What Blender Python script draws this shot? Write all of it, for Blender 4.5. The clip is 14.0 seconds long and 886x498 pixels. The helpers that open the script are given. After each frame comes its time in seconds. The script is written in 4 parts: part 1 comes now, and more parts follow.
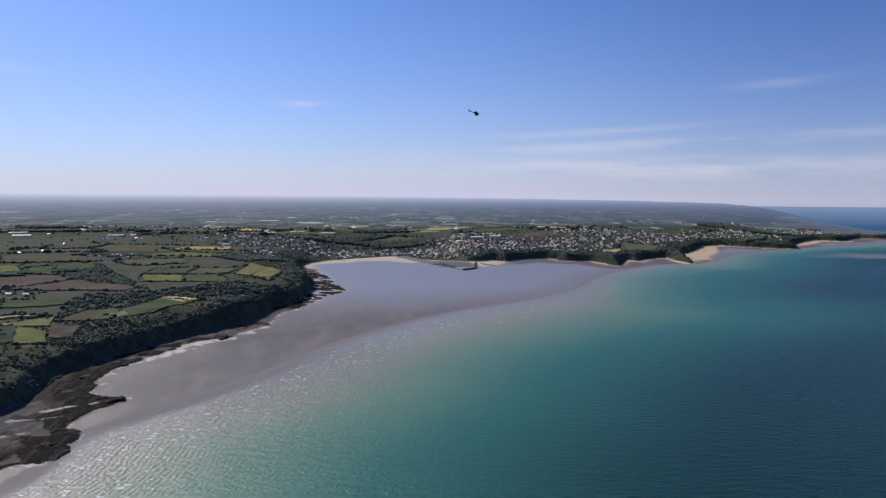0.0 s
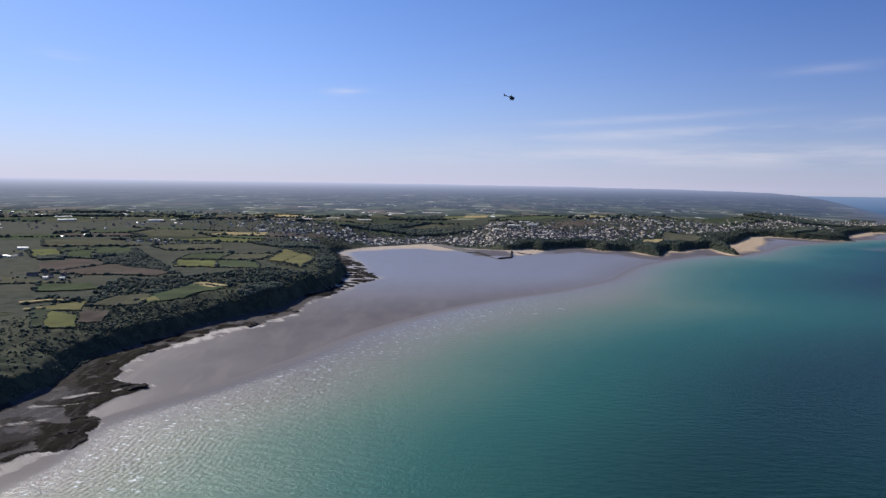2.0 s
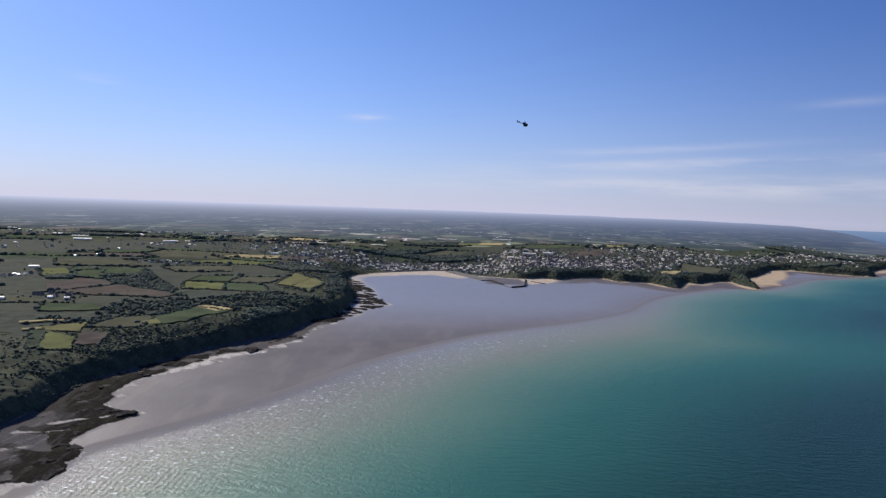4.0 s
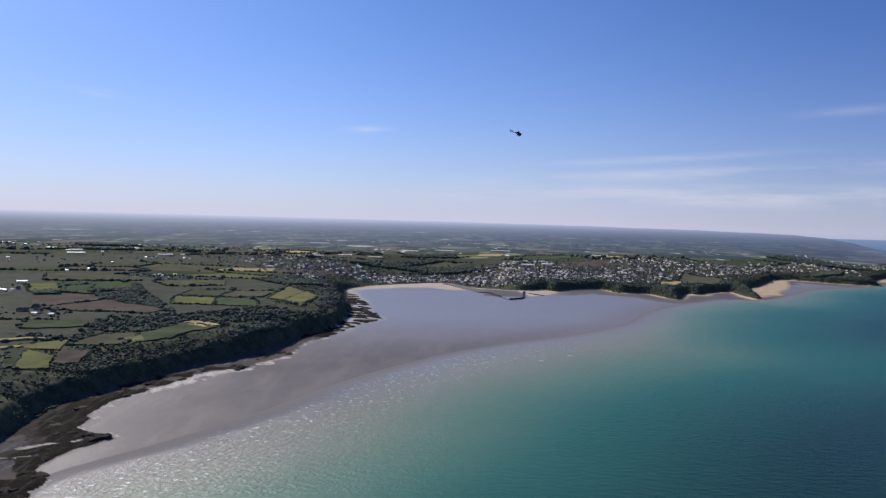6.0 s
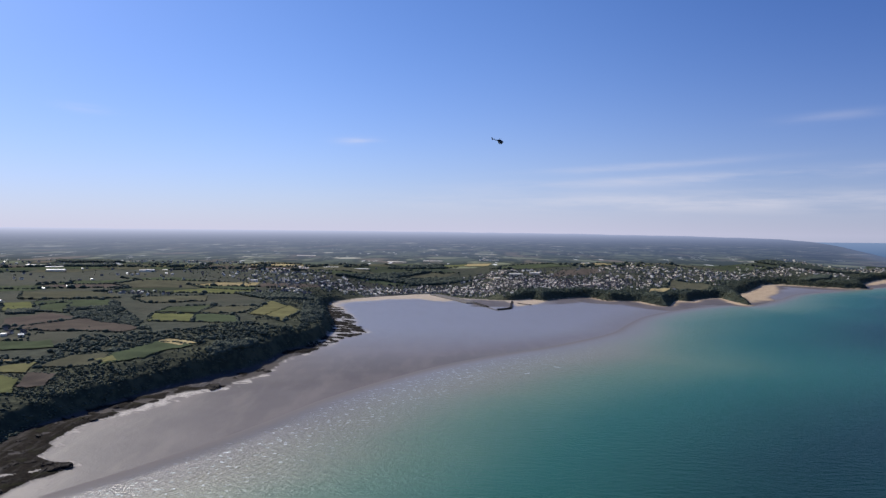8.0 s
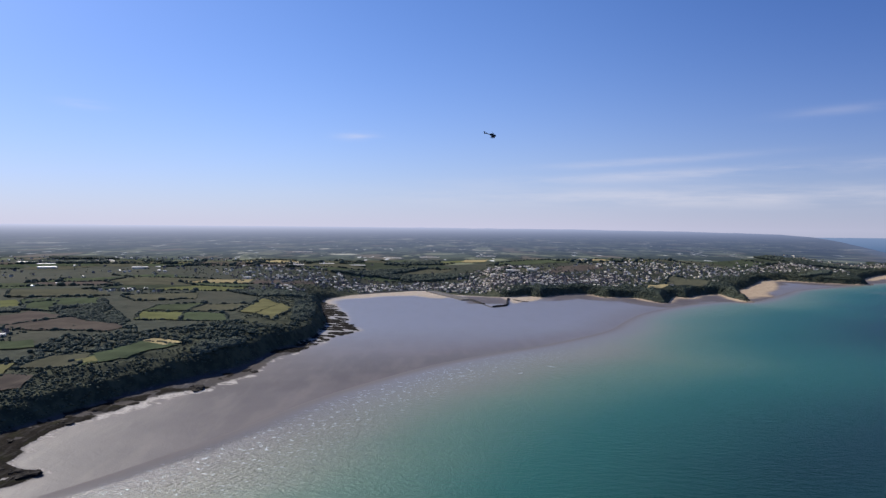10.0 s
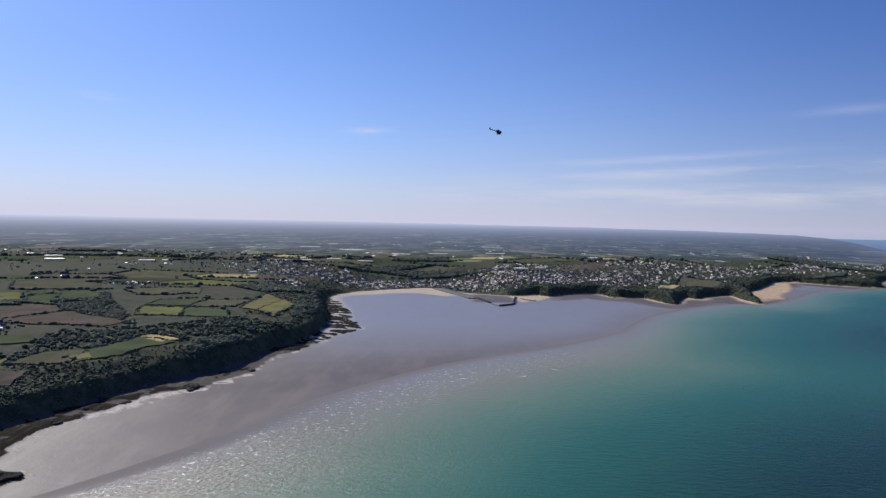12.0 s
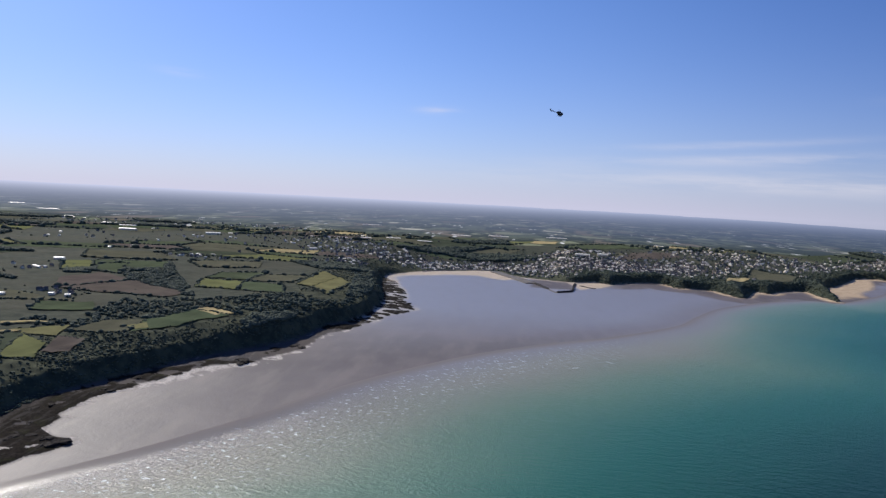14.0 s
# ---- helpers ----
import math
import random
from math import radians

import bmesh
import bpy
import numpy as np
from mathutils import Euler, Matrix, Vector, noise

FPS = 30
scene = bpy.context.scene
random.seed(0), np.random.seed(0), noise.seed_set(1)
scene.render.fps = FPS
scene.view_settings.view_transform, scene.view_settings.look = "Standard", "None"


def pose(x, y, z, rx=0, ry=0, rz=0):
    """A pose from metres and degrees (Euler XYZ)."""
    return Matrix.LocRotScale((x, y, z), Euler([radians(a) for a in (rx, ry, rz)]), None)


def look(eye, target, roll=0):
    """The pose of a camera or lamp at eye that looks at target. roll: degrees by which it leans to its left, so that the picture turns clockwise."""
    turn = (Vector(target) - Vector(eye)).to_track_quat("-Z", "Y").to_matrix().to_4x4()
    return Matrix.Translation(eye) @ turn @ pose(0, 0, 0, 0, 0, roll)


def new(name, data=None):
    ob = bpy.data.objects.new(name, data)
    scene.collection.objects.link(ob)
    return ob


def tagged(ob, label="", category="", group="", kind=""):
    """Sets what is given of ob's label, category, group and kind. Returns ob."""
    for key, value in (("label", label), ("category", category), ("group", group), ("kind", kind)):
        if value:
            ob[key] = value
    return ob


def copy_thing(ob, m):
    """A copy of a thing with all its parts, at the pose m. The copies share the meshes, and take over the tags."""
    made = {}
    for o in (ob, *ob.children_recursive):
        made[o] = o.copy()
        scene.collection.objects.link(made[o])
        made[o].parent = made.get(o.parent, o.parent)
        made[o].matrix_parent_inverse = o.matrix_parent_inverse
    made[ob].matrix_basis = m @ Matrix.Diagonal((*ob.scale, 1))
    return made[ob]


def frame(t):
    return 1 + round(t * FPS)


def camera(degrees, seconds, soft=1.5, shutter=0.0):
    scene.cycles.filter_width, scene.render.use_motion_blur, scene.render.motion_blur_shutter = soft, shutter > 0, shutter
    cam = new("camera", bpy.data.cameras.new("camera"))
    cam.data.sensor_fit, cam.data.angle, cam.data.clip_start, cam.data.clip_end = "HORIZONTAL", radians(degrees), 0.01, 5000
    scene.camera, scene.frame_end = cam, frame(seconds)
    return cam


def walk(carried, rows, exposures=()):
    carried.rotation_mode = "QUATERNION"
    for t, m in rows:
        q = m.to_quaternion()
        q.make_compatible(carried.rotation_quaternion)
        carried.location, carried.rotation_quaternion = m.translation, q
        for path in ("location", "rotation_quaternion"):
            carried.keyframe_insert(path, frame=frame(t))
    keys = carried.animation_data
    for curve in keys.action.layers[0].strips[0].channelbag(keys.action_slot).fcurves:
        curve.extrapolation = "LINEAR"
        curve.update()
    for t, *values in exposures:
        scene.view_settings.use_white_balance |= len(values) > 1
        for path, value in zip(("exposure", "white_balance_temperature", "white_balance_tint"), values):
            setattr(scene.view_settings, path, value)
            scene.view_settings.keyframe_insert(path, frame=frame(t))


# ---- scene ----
# seconds, eye x, y, z in metres, heading (east of north), pitch, roll in degrees
PATH = [
    (0, -0.0, -0.0, 255.1, 5.02, -4.40, 0.47),
    (0.5, 3.6, 8.3, 255.1, 4.07, -4.71, 1.03),
    (1, 7.7, 17.0, 255.0, 3.14, -4.64, 1.09),
    (1.5, 11.7, 25.1, 254.7, 2.43, -4.92, 1.69),
    (2, 16.1, 33.2, 254.7, 1.66, -5.51, 0.84),
    (2.5, 20.5, 41.1, 254.8, 1.08, -4.77, 0.87),
    (3, 25.1, 49.1, 254.8, 0.74, -4.17, 1.75),
    (5.5, 47.1, 87.6, 256.5, -0.51, -2.43, 1.62),
    (6, 51.1, 95.9, 257.1, -0.08, -2.35, 1.55),
    (6.5, 55.1, 103.9, 257.5, -0.00, -2.23, 0.74),
    (7, 59.2, 111.7, 257.8, 0.04, -1.91, 0.17),
    (7.5, 63.1, 119.0, 258.2, 0.41, -1.64, 0.16),
    (8, 67.0, 126.3, 258.7, 0.73, -1.48, 0.57),
    (10.5, 86.7, 164.5, 261.8, 0.77, -2.22, 0.47),
    (11, 90.6, 171.8, 263.6, 0.48, -2.80, 1.21),
    (11.5, 94.4, 178.8, 264.9, 0.47, -2.19, 1.04),
    (12, 98.3, 186.2, 266.0, -0.21, -2.27, 1.21),
    (12.5, 102.5, 193.4, 267.0, -1.15, -2.91, 2.00),
    (13, 106.4, 200.3, 267.7, -2.41, -3.13, 2.28),
    (13.5, 110.3, 207.2, 268.7, -3.89, -3.29, 2.48),
    (14, 114.5, 214.5, 269.9, -5.59, -4.11, 2.94),
]
cam = camera(67.3, 14.0, soft=1.4)


def eye_pose(x, y, z, head, pitch, roll):
    a, b = radians(head), radians(pitch)
    way = Vector((math.sin(a) * math.cos(b), math.cos(a) * math.cos(b), math.sin(b)))
    eye = Vector((x, y, z))
    return look(eye, eye + way, roll)


walk(cam, [(row[0], eye_pose(*row[1:])) for row in PATH], exposures=[(0.0, 0.0), (14.0, 0.0)])

# ---- light ----
SUN_HEAD, SUN_UP = -43.0, 33.0


def node(tree, kind, links=()):
    n = tree.nodes.new(kind)
    for socket, value in links:
        s = n.inputs[socket]
        if isinstance(value, bpy.types.NodeSocket):
            tree.links.new(value, s)
        else:
            s.default_value = value
    return n


def arith(tree, op, a, b=None, c=None, clamp=False):
    n = tree.nodes.new("ShaderNodeMath")
    n.operation, n.use_clamp = op, clamp
    for i, value in enumerate((a, b, c)):
        if value is None:
            continue
        if isinstance(value, bpy.types.NodeSocket):
            tree.links.new(value, n.inputs[i])
        else:
            n.inputs[i].default_value = value
    return n.outputs[0]


def blend(tree, fac, a, b, mode="MIX"):
    n = tree.nodes.new("ShaderNodeMix")
    n.data_type, n.blend_type, n.clamp_factor = "RGBA", mode, True
    for i, value in ((0, fac), (6, a), (7, b)):
        if isinstance(value, bpy.types.NodeSocket):
            tree.links.new(value, n.inputs[i])
        elif i == 0:
            n.inputs[i].default_value = value
        else:
            n.inputs[i].default_value = (*value[:3], 1)
    return n.outputs[2]


def span(tree, value, lo, hi, to_lo=0.0, to_hi=1.0, smooth=True):
    n = tree.nodes.new("ShaderNodeMapRange")
    n.interpolation_type = "SMOOTHSTEP" if smooth else "LINEAR"
    tree.links.new(value, n.inputs[0])
    for i, v in enumerate((lo, hi, to_lo, to_hi)):
        n.inputs[i + 1].default_value = v
    return n.outputs[0]


def noise_tex(tree, vec, scale, detail=4.0, rough=0.55):
    n = tree.nodes.new("ShaderNodeTexNoise")
    tree.links.new(vec, n.inputs["Vector"])
    n.inputs["Scale"].default_value = scale
    n.inputs["Detail"].default_value = detail
    n.inputs["Roughness"].default_value = rough
    return n.outputs["Fac"]


def stretch(tree, vec, scale=(1, 1, 1), turn=0.0, move=(0, 0, 0)):
    n = tree.nodes.new("ShaderNodeMapping")
    tree.links.new(vec, n.inputs["Vector"])
    n.inputs["Scale"].default_value = scale
    n.inputs["Rotation"].default_value = (0, 0, radians(turn))
    n.inputs["Location"].default_value = move
    return n.outputs[0]


world = bpy.data.worlds.new("sky")
scene.world = world
world.use_nodes = True
wt = world.node_tree
wt.nodes.clear()
sky = node(wt, "ShaderNodeTexSky")
sky.sky_type, sky.sun_disc, sky.sun_elevation, sky.sun_rotation = "NISHITA", False, radians(SUN_UP), radians(SUN_HEAD)
sky.altitude, sky.air_density, sky.dust_density, sky.ozone_density = 250.0, 1.0, 0.6, 2.0
way = node(wt, "ShaderNodeTexCoord").outputs["Generated"]
axes = node(wt, "ShaderNodeSeparateXYZ", [(0, way)])
above = node(wt, "ShaderNodeCombineXYZ", [(0, axes.outputs["X"]), (1, axes.outputs["Y"]), (2, arith(wt, "MAXIMUM", axes.outputs["Z"], 0.004))])
wt.links.new(above.outputs[0], sky.inputs["Vector"])
up = axes.outputs["Z"]
heading = arith(wt, "ARCTAN2", axes.outputs["X"], axes.outputs["Y"])
tinted = blend(wt, 1.0, sky.outputs[0], (0.47, 0.68, 1.14), "MULTIPLY")
tinted = blend(wt, span(wt, heading, 0.05, 0.75), tinted, blend(wt, 1.0, tinted, (0.68, 0.78, 0.89), "MULTIPLY"))
tinted = blend(wt, span(wt, heading, -0.15, -0.6), tinted, blend(wt, 1.0, tinted, (0.84, 0.86, 0.92), "MULTIPLY"))
low = arith(wt, "POWER", 2.718, arith(wt, "MULTIPLY", arith(wt, "ABSOLUTE", up), -11.0))
side = span(wt, heading, radians(2), radians(40), 0.84, 0.64)
hazed = blend(wt, arith(wt, "MULTIPLY", low, side), tinted, (6.35, 6.2, 8.05))
# thin cirrus: streaks that follow the horizon, broken by stretched noise
streak_map = node(wt, "ShaderNodeCombineXYZ", [(0, arith(wt, "MULTIPLY", heading, 5.0)), (1, arith(wt, "MULTIPLY", up, 46.0))])
wisp = noise_tex(wt, streak_map.outputs[0], 1.0, 6.0, 0.6)


def streak(head, rise, wide, tall, slope=0.0):
    dx = arith(wt, "SUBTRACT", heading, radians(head))
    line = arith(wt, "MULTIPLY_ADD", dx, slope, math.sin(radians(rise)))
    dy = arith(wt, "SUBTRACT", up, line)
    a = arith(wt, "POWER", arith(wt, "DIVIDE", dx, radians(wide)), 2.0)
    b = arith(wt, "POWER", arith(wt, "DIVIDE", dy, radians(tall)), 2.0)
    return arith(wt, "POWER", 2.718, arith(wt, "MULTIPLY", arith(wt, "ADD", a, b), -1.0))


clouds = None
for spec, power in (((-6.7, 7.6, 1.6, 0.30, 0.02), 0.40), ((-27.5, 9.0, 1.6, 0.30, -0.05), 0.22), ((31, 8.8, 3.4, 0.35, 0.04), 0.15),
                    ((23, 4.5, 16, 0.42, 0.03), 0.42), ((24, 2.6, 22, 0.8, 0.0), 0.50), ((17, 5.5, 8, 0.3, 0.05), 0.28)):
    s = arith(wt, "MULTIPLY", streak(*spec), power)
    clouds = s if clouds is None else arith(wt, "ADD", clouds, s)
clouds = arith(wt, "MULTIPLY", clouds, span(wt, wisp, 0.30, 0.66), clamp=True)
skied = blend(wt, clouds, hazed, (7.8, 7.5, 8.2))
back = node(wt, "ShaderNodeBackground", [(0, skied), (1, 0.10)])
node(wt, "ShaderNodeOutputWorld", [(0, back.outputs[0])])

sun = new("sun", bpy.data.lights.new("sun", "SUN"))
sun.data.energy, sun.data.angle, sun.data.color = 5.0, radians(0.53), (1.0, 0.95, 0.87)
sun_dir = Vector((math.sin(radians(SUN_HEAD)) * math.cos(radians(SUN_UP)), math.cos(radians(SUN_HEAD)) * math.cos(radians(SUN_UP)), math.sin(radians(SUN_UP))))
sun.matrix_world = look(sun_dir * 900, (0, 0, 0))

# ---- the lie of the land ----


def vnoise(x, y, seed=0):
    """Smooth value noise in 0..1 on a unit lattice."""
    xi, yi = np.floor(x).astype(np.int64), np.floor(y).astype(np.int64)
    fx, fy = x - xi, y - yi
    fx, fy = fx * fx * (3 - 2 * fx), fy * fy * (3 - 2 * fy)

    def h(a, b):
        n = (a * 374761393 + b * 668265263 + seed * 1442695041) & 0x7FFFFFFF
        n = ((n ^ (n >> 13)) * 1274126177) & 0x7FFFFFFF
        return ((n ^ (n >> 16)) & 0xFFFF) / 65535.0
    return (h(xi, yi) * (1 - fx) + h(xi + 1, yi) * fx) * (1 - fy) + (h(xi, yi + 1) * (1 - fx) + h(xi + 1, yi + 1) * fx) * fy


def fbm(x, y, size, octaves=4, seed=0, rough=0.5):
    total, amp, norm = 0.0, 1.0, 0.0
    for k in range(octaves):
        total = total + amp * vnoise(x / size, y / size, seed + k)
        norm, amp, size = norm + amp, amp * rough, size / 2.03
    return total / norm


def curve_through(points, steps=6):
    """Catmull-Rom line through the points."""
    p = np.array([points[0], *points, points[-1]], float)
    out = []
    for i in range(1, len(p) - 2):
        for k in range(steps):
            u = k / steps
            out.append(0.5 * (2 * p[i] + (p[i + 1] - p[i - 1]) * u + (2 * p[i - 1] - 5 * p[i] + 4 * p[i + 1] - p[i + 2]) * u * u
                              + (3 * p[i] - p[i - 1] - 3 * p[i + 1] + p[i + 2]) * u ** 3))
    out.append(p[-2])
    return np.array(out)


def signed(x, y, poly):
    """Distance to a closed outline, positive inside."""
    x, y = np.asarray(x, float).ravel(), np.asarray(y, float).ravel()
    a, b = poly, np.roll(poly, -1, 0)
    best = np.empty(len(x))
    for s in range(0, len(x), 6000):
        px, py = x[s:s + 6000, None], y[s:s + 6000, None]
        ex, ey = (b - a)[:, 0], (b - a)[:, 1]
        wx, wy = px - a[:, 0], py - a[:, 1]
        u = np.clip((wx * ex + wy * ey) / (ex * ex + ey * ey + 1e-9), 0, 1)
        d = ((wx - u * ex) ** 2 + (wy - u * ey) ** 2).min(1)
        cross = ((a[:, 1] > py) != (b[:, 1] > py)) & (px < ex * (py - a[:, 1]) / np.where(ey == 0, 1e-9, ey) + a[:, 0])
        best[s:s + 6000] = np.sqrt(d) * np.where(cross.sum(1) % 2, 1, -1)
    return best


FAR_CLOSE = [(9000, 5200), (9000, 12000), (-12000, 12000), (-12000, -5000)]
# foot of the cliffs and back of the beaches, from behind the camera round the bay
LAND = np.vstack([curve_through([(-1700, -5000), (-900, -1500), (-640, 0), (-540, 420), (-478, 680), (-449, 806), (-445, 873), (-451, 977),
                                 (-423, 1066), (-401, 1123), (-360, 1234), (-276, 1369), (-247, 1542), (-206, 1623), (-199, 1876), (-253, 2145),
                                 (-300, 2460), (-230, 2640), (-137, 2740), (46, 2850), (120, 2760), (190, 2690), (300, 2640), (366, 2630),
                                 (401, 2649), (439, 2680), (485, 2629), (527, 2682), (642, 2756), (704, 2729), (730, 2650), (832, 2636), (865, 2540),
                                 (898, 2483), (942, 2567), (999, 2678), (1040, 2650), (1094, 2723), (1176, 2787), (1227, 2790), (1214, 2650), (1222, 2541),
                                 (1290, 2740), (1365, 2951), (1461, 3077), (1647, 3355), (1740, 3500), (1857, 3530), (1966, 3413), (2090, 3335), (2180, 3345),
                                 (2322, 3594), (2536, 3842), (2722, 4009), (2838, 3959), (2957, 4019), (3153, 4203), (3371, 4213), (3800, 4500), (4600, 4900)]), FAR_CLOSE])
# seaward edge of the rock platforms under the left cliffs
ROCK = np.vstack([curve_through([(-1600, -5000), (-800, -1500), (-540, 0), (-430, 420), (-372, 560), (-352, 630), (-322, 655), (-308, 672), (-318, 719), (-343, 741),
                                 (-346, 800), (-322, 842), (-376, 880), (-388, 1005), (-352, 1095), (-312, 1190), (-272, 1210), (-228, 1330), (-228, 1425),
                                 (-186, 1555), (-140, 1730), (-100, 1815), (-150, 1930), (-160, 2050), (-200, 2200), (-270, 2400), (-330, 2440)]),
                  [(-2000, 2500), (-2000, -5000)]])
# edge of the water over the sand flats
SHALLOW = np.vstack([curve_through([(-1500, -5000), (-700, -1500), (-480, 0), (-385, 420), (-334, 600), (-332, 647), (-330, 723), (-300, 775), (-255, 840),
                                    (-205, 925), (-158, 1015), (-100, 1140), (-25, 1260), (75, 1395), (200, 1520), (350, 1645), (525, 1835), (620, 2006),
                                    (720, 2176), (840, 2315), (991, 2455), (1128, 2540), (1240, 2545), (1459, 2780), (1651, 3009), (1841, 3143), (2050, 3300),
                                    (2200, 3385), (2400, 3480), (2600, 3560), (2800, 3700), (3087, 3850), (3500, 4100), (4600, 4800)]), FAR_CLOSE])
HUB = (110.0, 110.0)


def smooth(v):
    v = np.clip(v, 0, 1)
    return v * v * (3 - 2 * v)


def rim(head):
    """Distance of the horizon's edge from the hub."""
    return 4800.0 / np.cos(np.clip(np.abs(head) - radians(7), 0, radians(42)))


def survey(x, y):
    """Height of the ground and its covers at the points."""
    x, y = np.asarray(x, float).ravel(), np.asarray(y, float).ravel()
    jag = (fbm(x, y, 60, 4, 3) - 0.5) * 34
    near_jag = np.where(y < 2000, (fbm(x, y, 22, 3, 9) - 0.5) * 16, 0)
    land = signed(x, y, LAND) + jag * 0.8
    rock = signed(x, y, ROCK) + jag * 0.5 + near_jag
    flat = signed(x, y, SHALLOW)
    r, head = np.hypot(x - HUB[0], y - HUB[1]), np.arctan2(x - HUB[0], y - HUB[1])
    s = r / rim(head)
    town = smooth((y - 2250) / 350) * smooth((x + 420) / 250) * (1 - smooth((x - 250) / 200))
    east = smooth((x - 200) / 300) * smooth((y - 2000) / 300)
    top = 39 + 9 * smooth((y - 1050) / 450) - 10 * east
    steep = 34 + 30 * fbm(x, y, 150, 2, 21) + 25 * east
    # a steep foot, then a rounded brow with gullies and hummocks
    share = 0.46 * smooth(land / (steep * 0.4)) + 0.54 * (1 - np.exp(-np.clip(land, 0, None) / 48.0))
    share = share * (1 - town) + smooth(land / 900) * town
    z = 2.5 + (top - 2.5) * share
    z = z + smooth((land - 60) / 300) * (fbm(x, y, 520, 4, 5) - 0.5) * 12 * smooth((r - 900) / 900)
    z = z + east * smooth((land - 50) / 450) * 19
    z = z + np.clip(land, 0, 60) / 60 * (fbm(x, y, 40, 3, 6) - 0.5) * 5 * (1 - town)
    gully = np.abs(fbm(x, y, 62, 3, 27) - 0.5) * 2
    z = z + smooth(land / 22) * (1 - smooth((land - 60) / 70)) * (gully - 0.25) * 12 * (1 - town)
    z = z + smooth((land - 100) / 500) * np.clip(r - 1700, 0, None) * 0.020
    begin = np.interp(np.degrees(head), [14, 25, 31], [0.75, 0.84, 0.93])
    far = smooth((s - begin) / (1 - begin)) ** 1.2
    hang = np.interp(np.degrees(head), [-60, -10, 10, 21, 27, 29.5, 31.2, 32.8, 34.4, 36.4, 38, 39.5, 60], [257, 256, 251, 239, 227, 208, 180, 140, 100, 62, 36, 26, 24])
    crest = hang + 7 * fbm(head * 40, head * 0, 1.0, 4, 31)
    z = np.where(land > 0, z + (crest - z) * far * smooth(land / 150), z)
    # shore below the land: dry beach, rock ledges, sand flat, sea bed
    bed = np.where(flat > 0, np.clip(flat * 0.006, 0, 1.6), np.clip(flat * 0.03, -9, 0))
    width = np.interp(x, [-320, -270, -150, 40, 110, 180, 330, 360, 440, 485, 520, 640, 730, 860, 900, 950, 1050, 1100, 1230, 1260, 1340, 1400, 1550, 1700,
                          1800, 1900, 2300, 2420, 2600, 2900, 3000],
                      [0, 30, 85, 150, 150, 20, 10, 190, 130, 22, 14, 18, 12, 14, 6, 16, 28, 28, 20, 6, 50, 105, 125, 105, 60, 12, 12, 60, 85, 60, 8])
    edge = land + width * (0.88 + 0.24 * fbm(x, y, 90, 3, 12))
    # under the left cliffs a pale sand strip follows the outer edge of the rocks
    strip = 24 * np.exp(-((y - 1140) / 85) ** 2) + (46 * fbm(x, y, 15, 4, 44) - 25) * np.where((y < 830) & (y > 660), 0.3, 1.0)
    edge = np.where(y > 2350, edge, np.minimum(rock + strip, 4 - rock))
    sand = smooth(edge / np.where(y > 2350, 30.0, 7.0) + 0.5)
    shingle = ((rock > 4) & (y < 1600)).astype(float)
    beach_z = 0.4 + 2.1 * np.clip(edge / np.maximum(width, 25), 0, 1)
    ledge = (rock > 0) & (land < 6)
    lines = np.abs(np.sin((x * 0.42 + y * 0.91 + 70 * fbm(x, y, 75, 3, 17)) / 11.0))
    rough = fbm(x, y, 26, 4, 14)
    near_reef = smooth((rough - 0.36) / 0.10) * np.where(y < 1000, 1.0, smooth((fbm(x, y, 70, 2, 19) - 0.50) / 0.12))
    near_reef = near_reef * (1 - 0.75 * smooth((rock - 26) / 26))
    far_reef = smooth((lines - 0.40 + 2.4 * (rough - 0.5) + 1.2 * (fbm(x, y * 2.5, 60, 3, 23) - 0.5)) / 0.25)
    blend_reef = smooth((y - 1560) / 80)
    reef = (near_reef * (1 - blend_reef) + far_reef * blend_reef) * smooth(rock / 10 + 0.3)
    rock_z = bed + reef * (0.8 + 2.2 * fbm(x, y, 9, 3, 15))
    # tongues of sand between the near rocks
    for ax, ay, bx, by, thick in ((-402, 800, -348, 830, 5.0), (-420, 770, -372, 776, 3.0), (-430, 700, -385, 730, 3.5)):
        u = np.clip(((x - ax) * (bx - ax) + (y - ay) * (by - ay)) / ((bx - ax) ** 2 + (by - ay) ** 2), 0, 1)
        off = np.hypot(x - ax - u * (bx - ax), y - ay - u * (by - ay))
        tongue = smooth((thick - off + 16 * (fbm(x, y, 14, 3, 48) - 0.5)) / 4)
        sand, reef = np.maximum(sand, 0.65 * tongue * (land < 2)), reef * (1 - tongue)
    sand = np.where(ledge & (y > 1600) & (y < 2350), 0.30 * smooth((0.6 - reef) / 0.4), sand)
    low = np.where(ledge, np.maximum(rock_z, bed), np.maximum(bed, np.where(sand > 0, beach_z * sand, -20)))
    z = np.where(land > 0, np.maximum(z, 0.5), low)
    return dict(z=z, land=land, rock=np.where(ledge, np.maximum(reef, 0.0), 0.0), ledge=ledge, shingle=shingle, flat=flat, sand=sand, s=s, r=r, begin=begin, town=town, east=east)


def height(x, y):
    return survey(x, y)["z"]


def sheet(name, heads, shares, keep=None):
    """A polar sheet of ground round the hub: its points, faces and survey."""
    hh, ss = np.meshgrid(heads, shares)
    rr = ss * rim(hh)
    x, y = HUB[0] + rr * np.sin(hh), HUB[1] + rr * np.cos(hh)
    return x.ravel(), y.ravel(), hh.shape


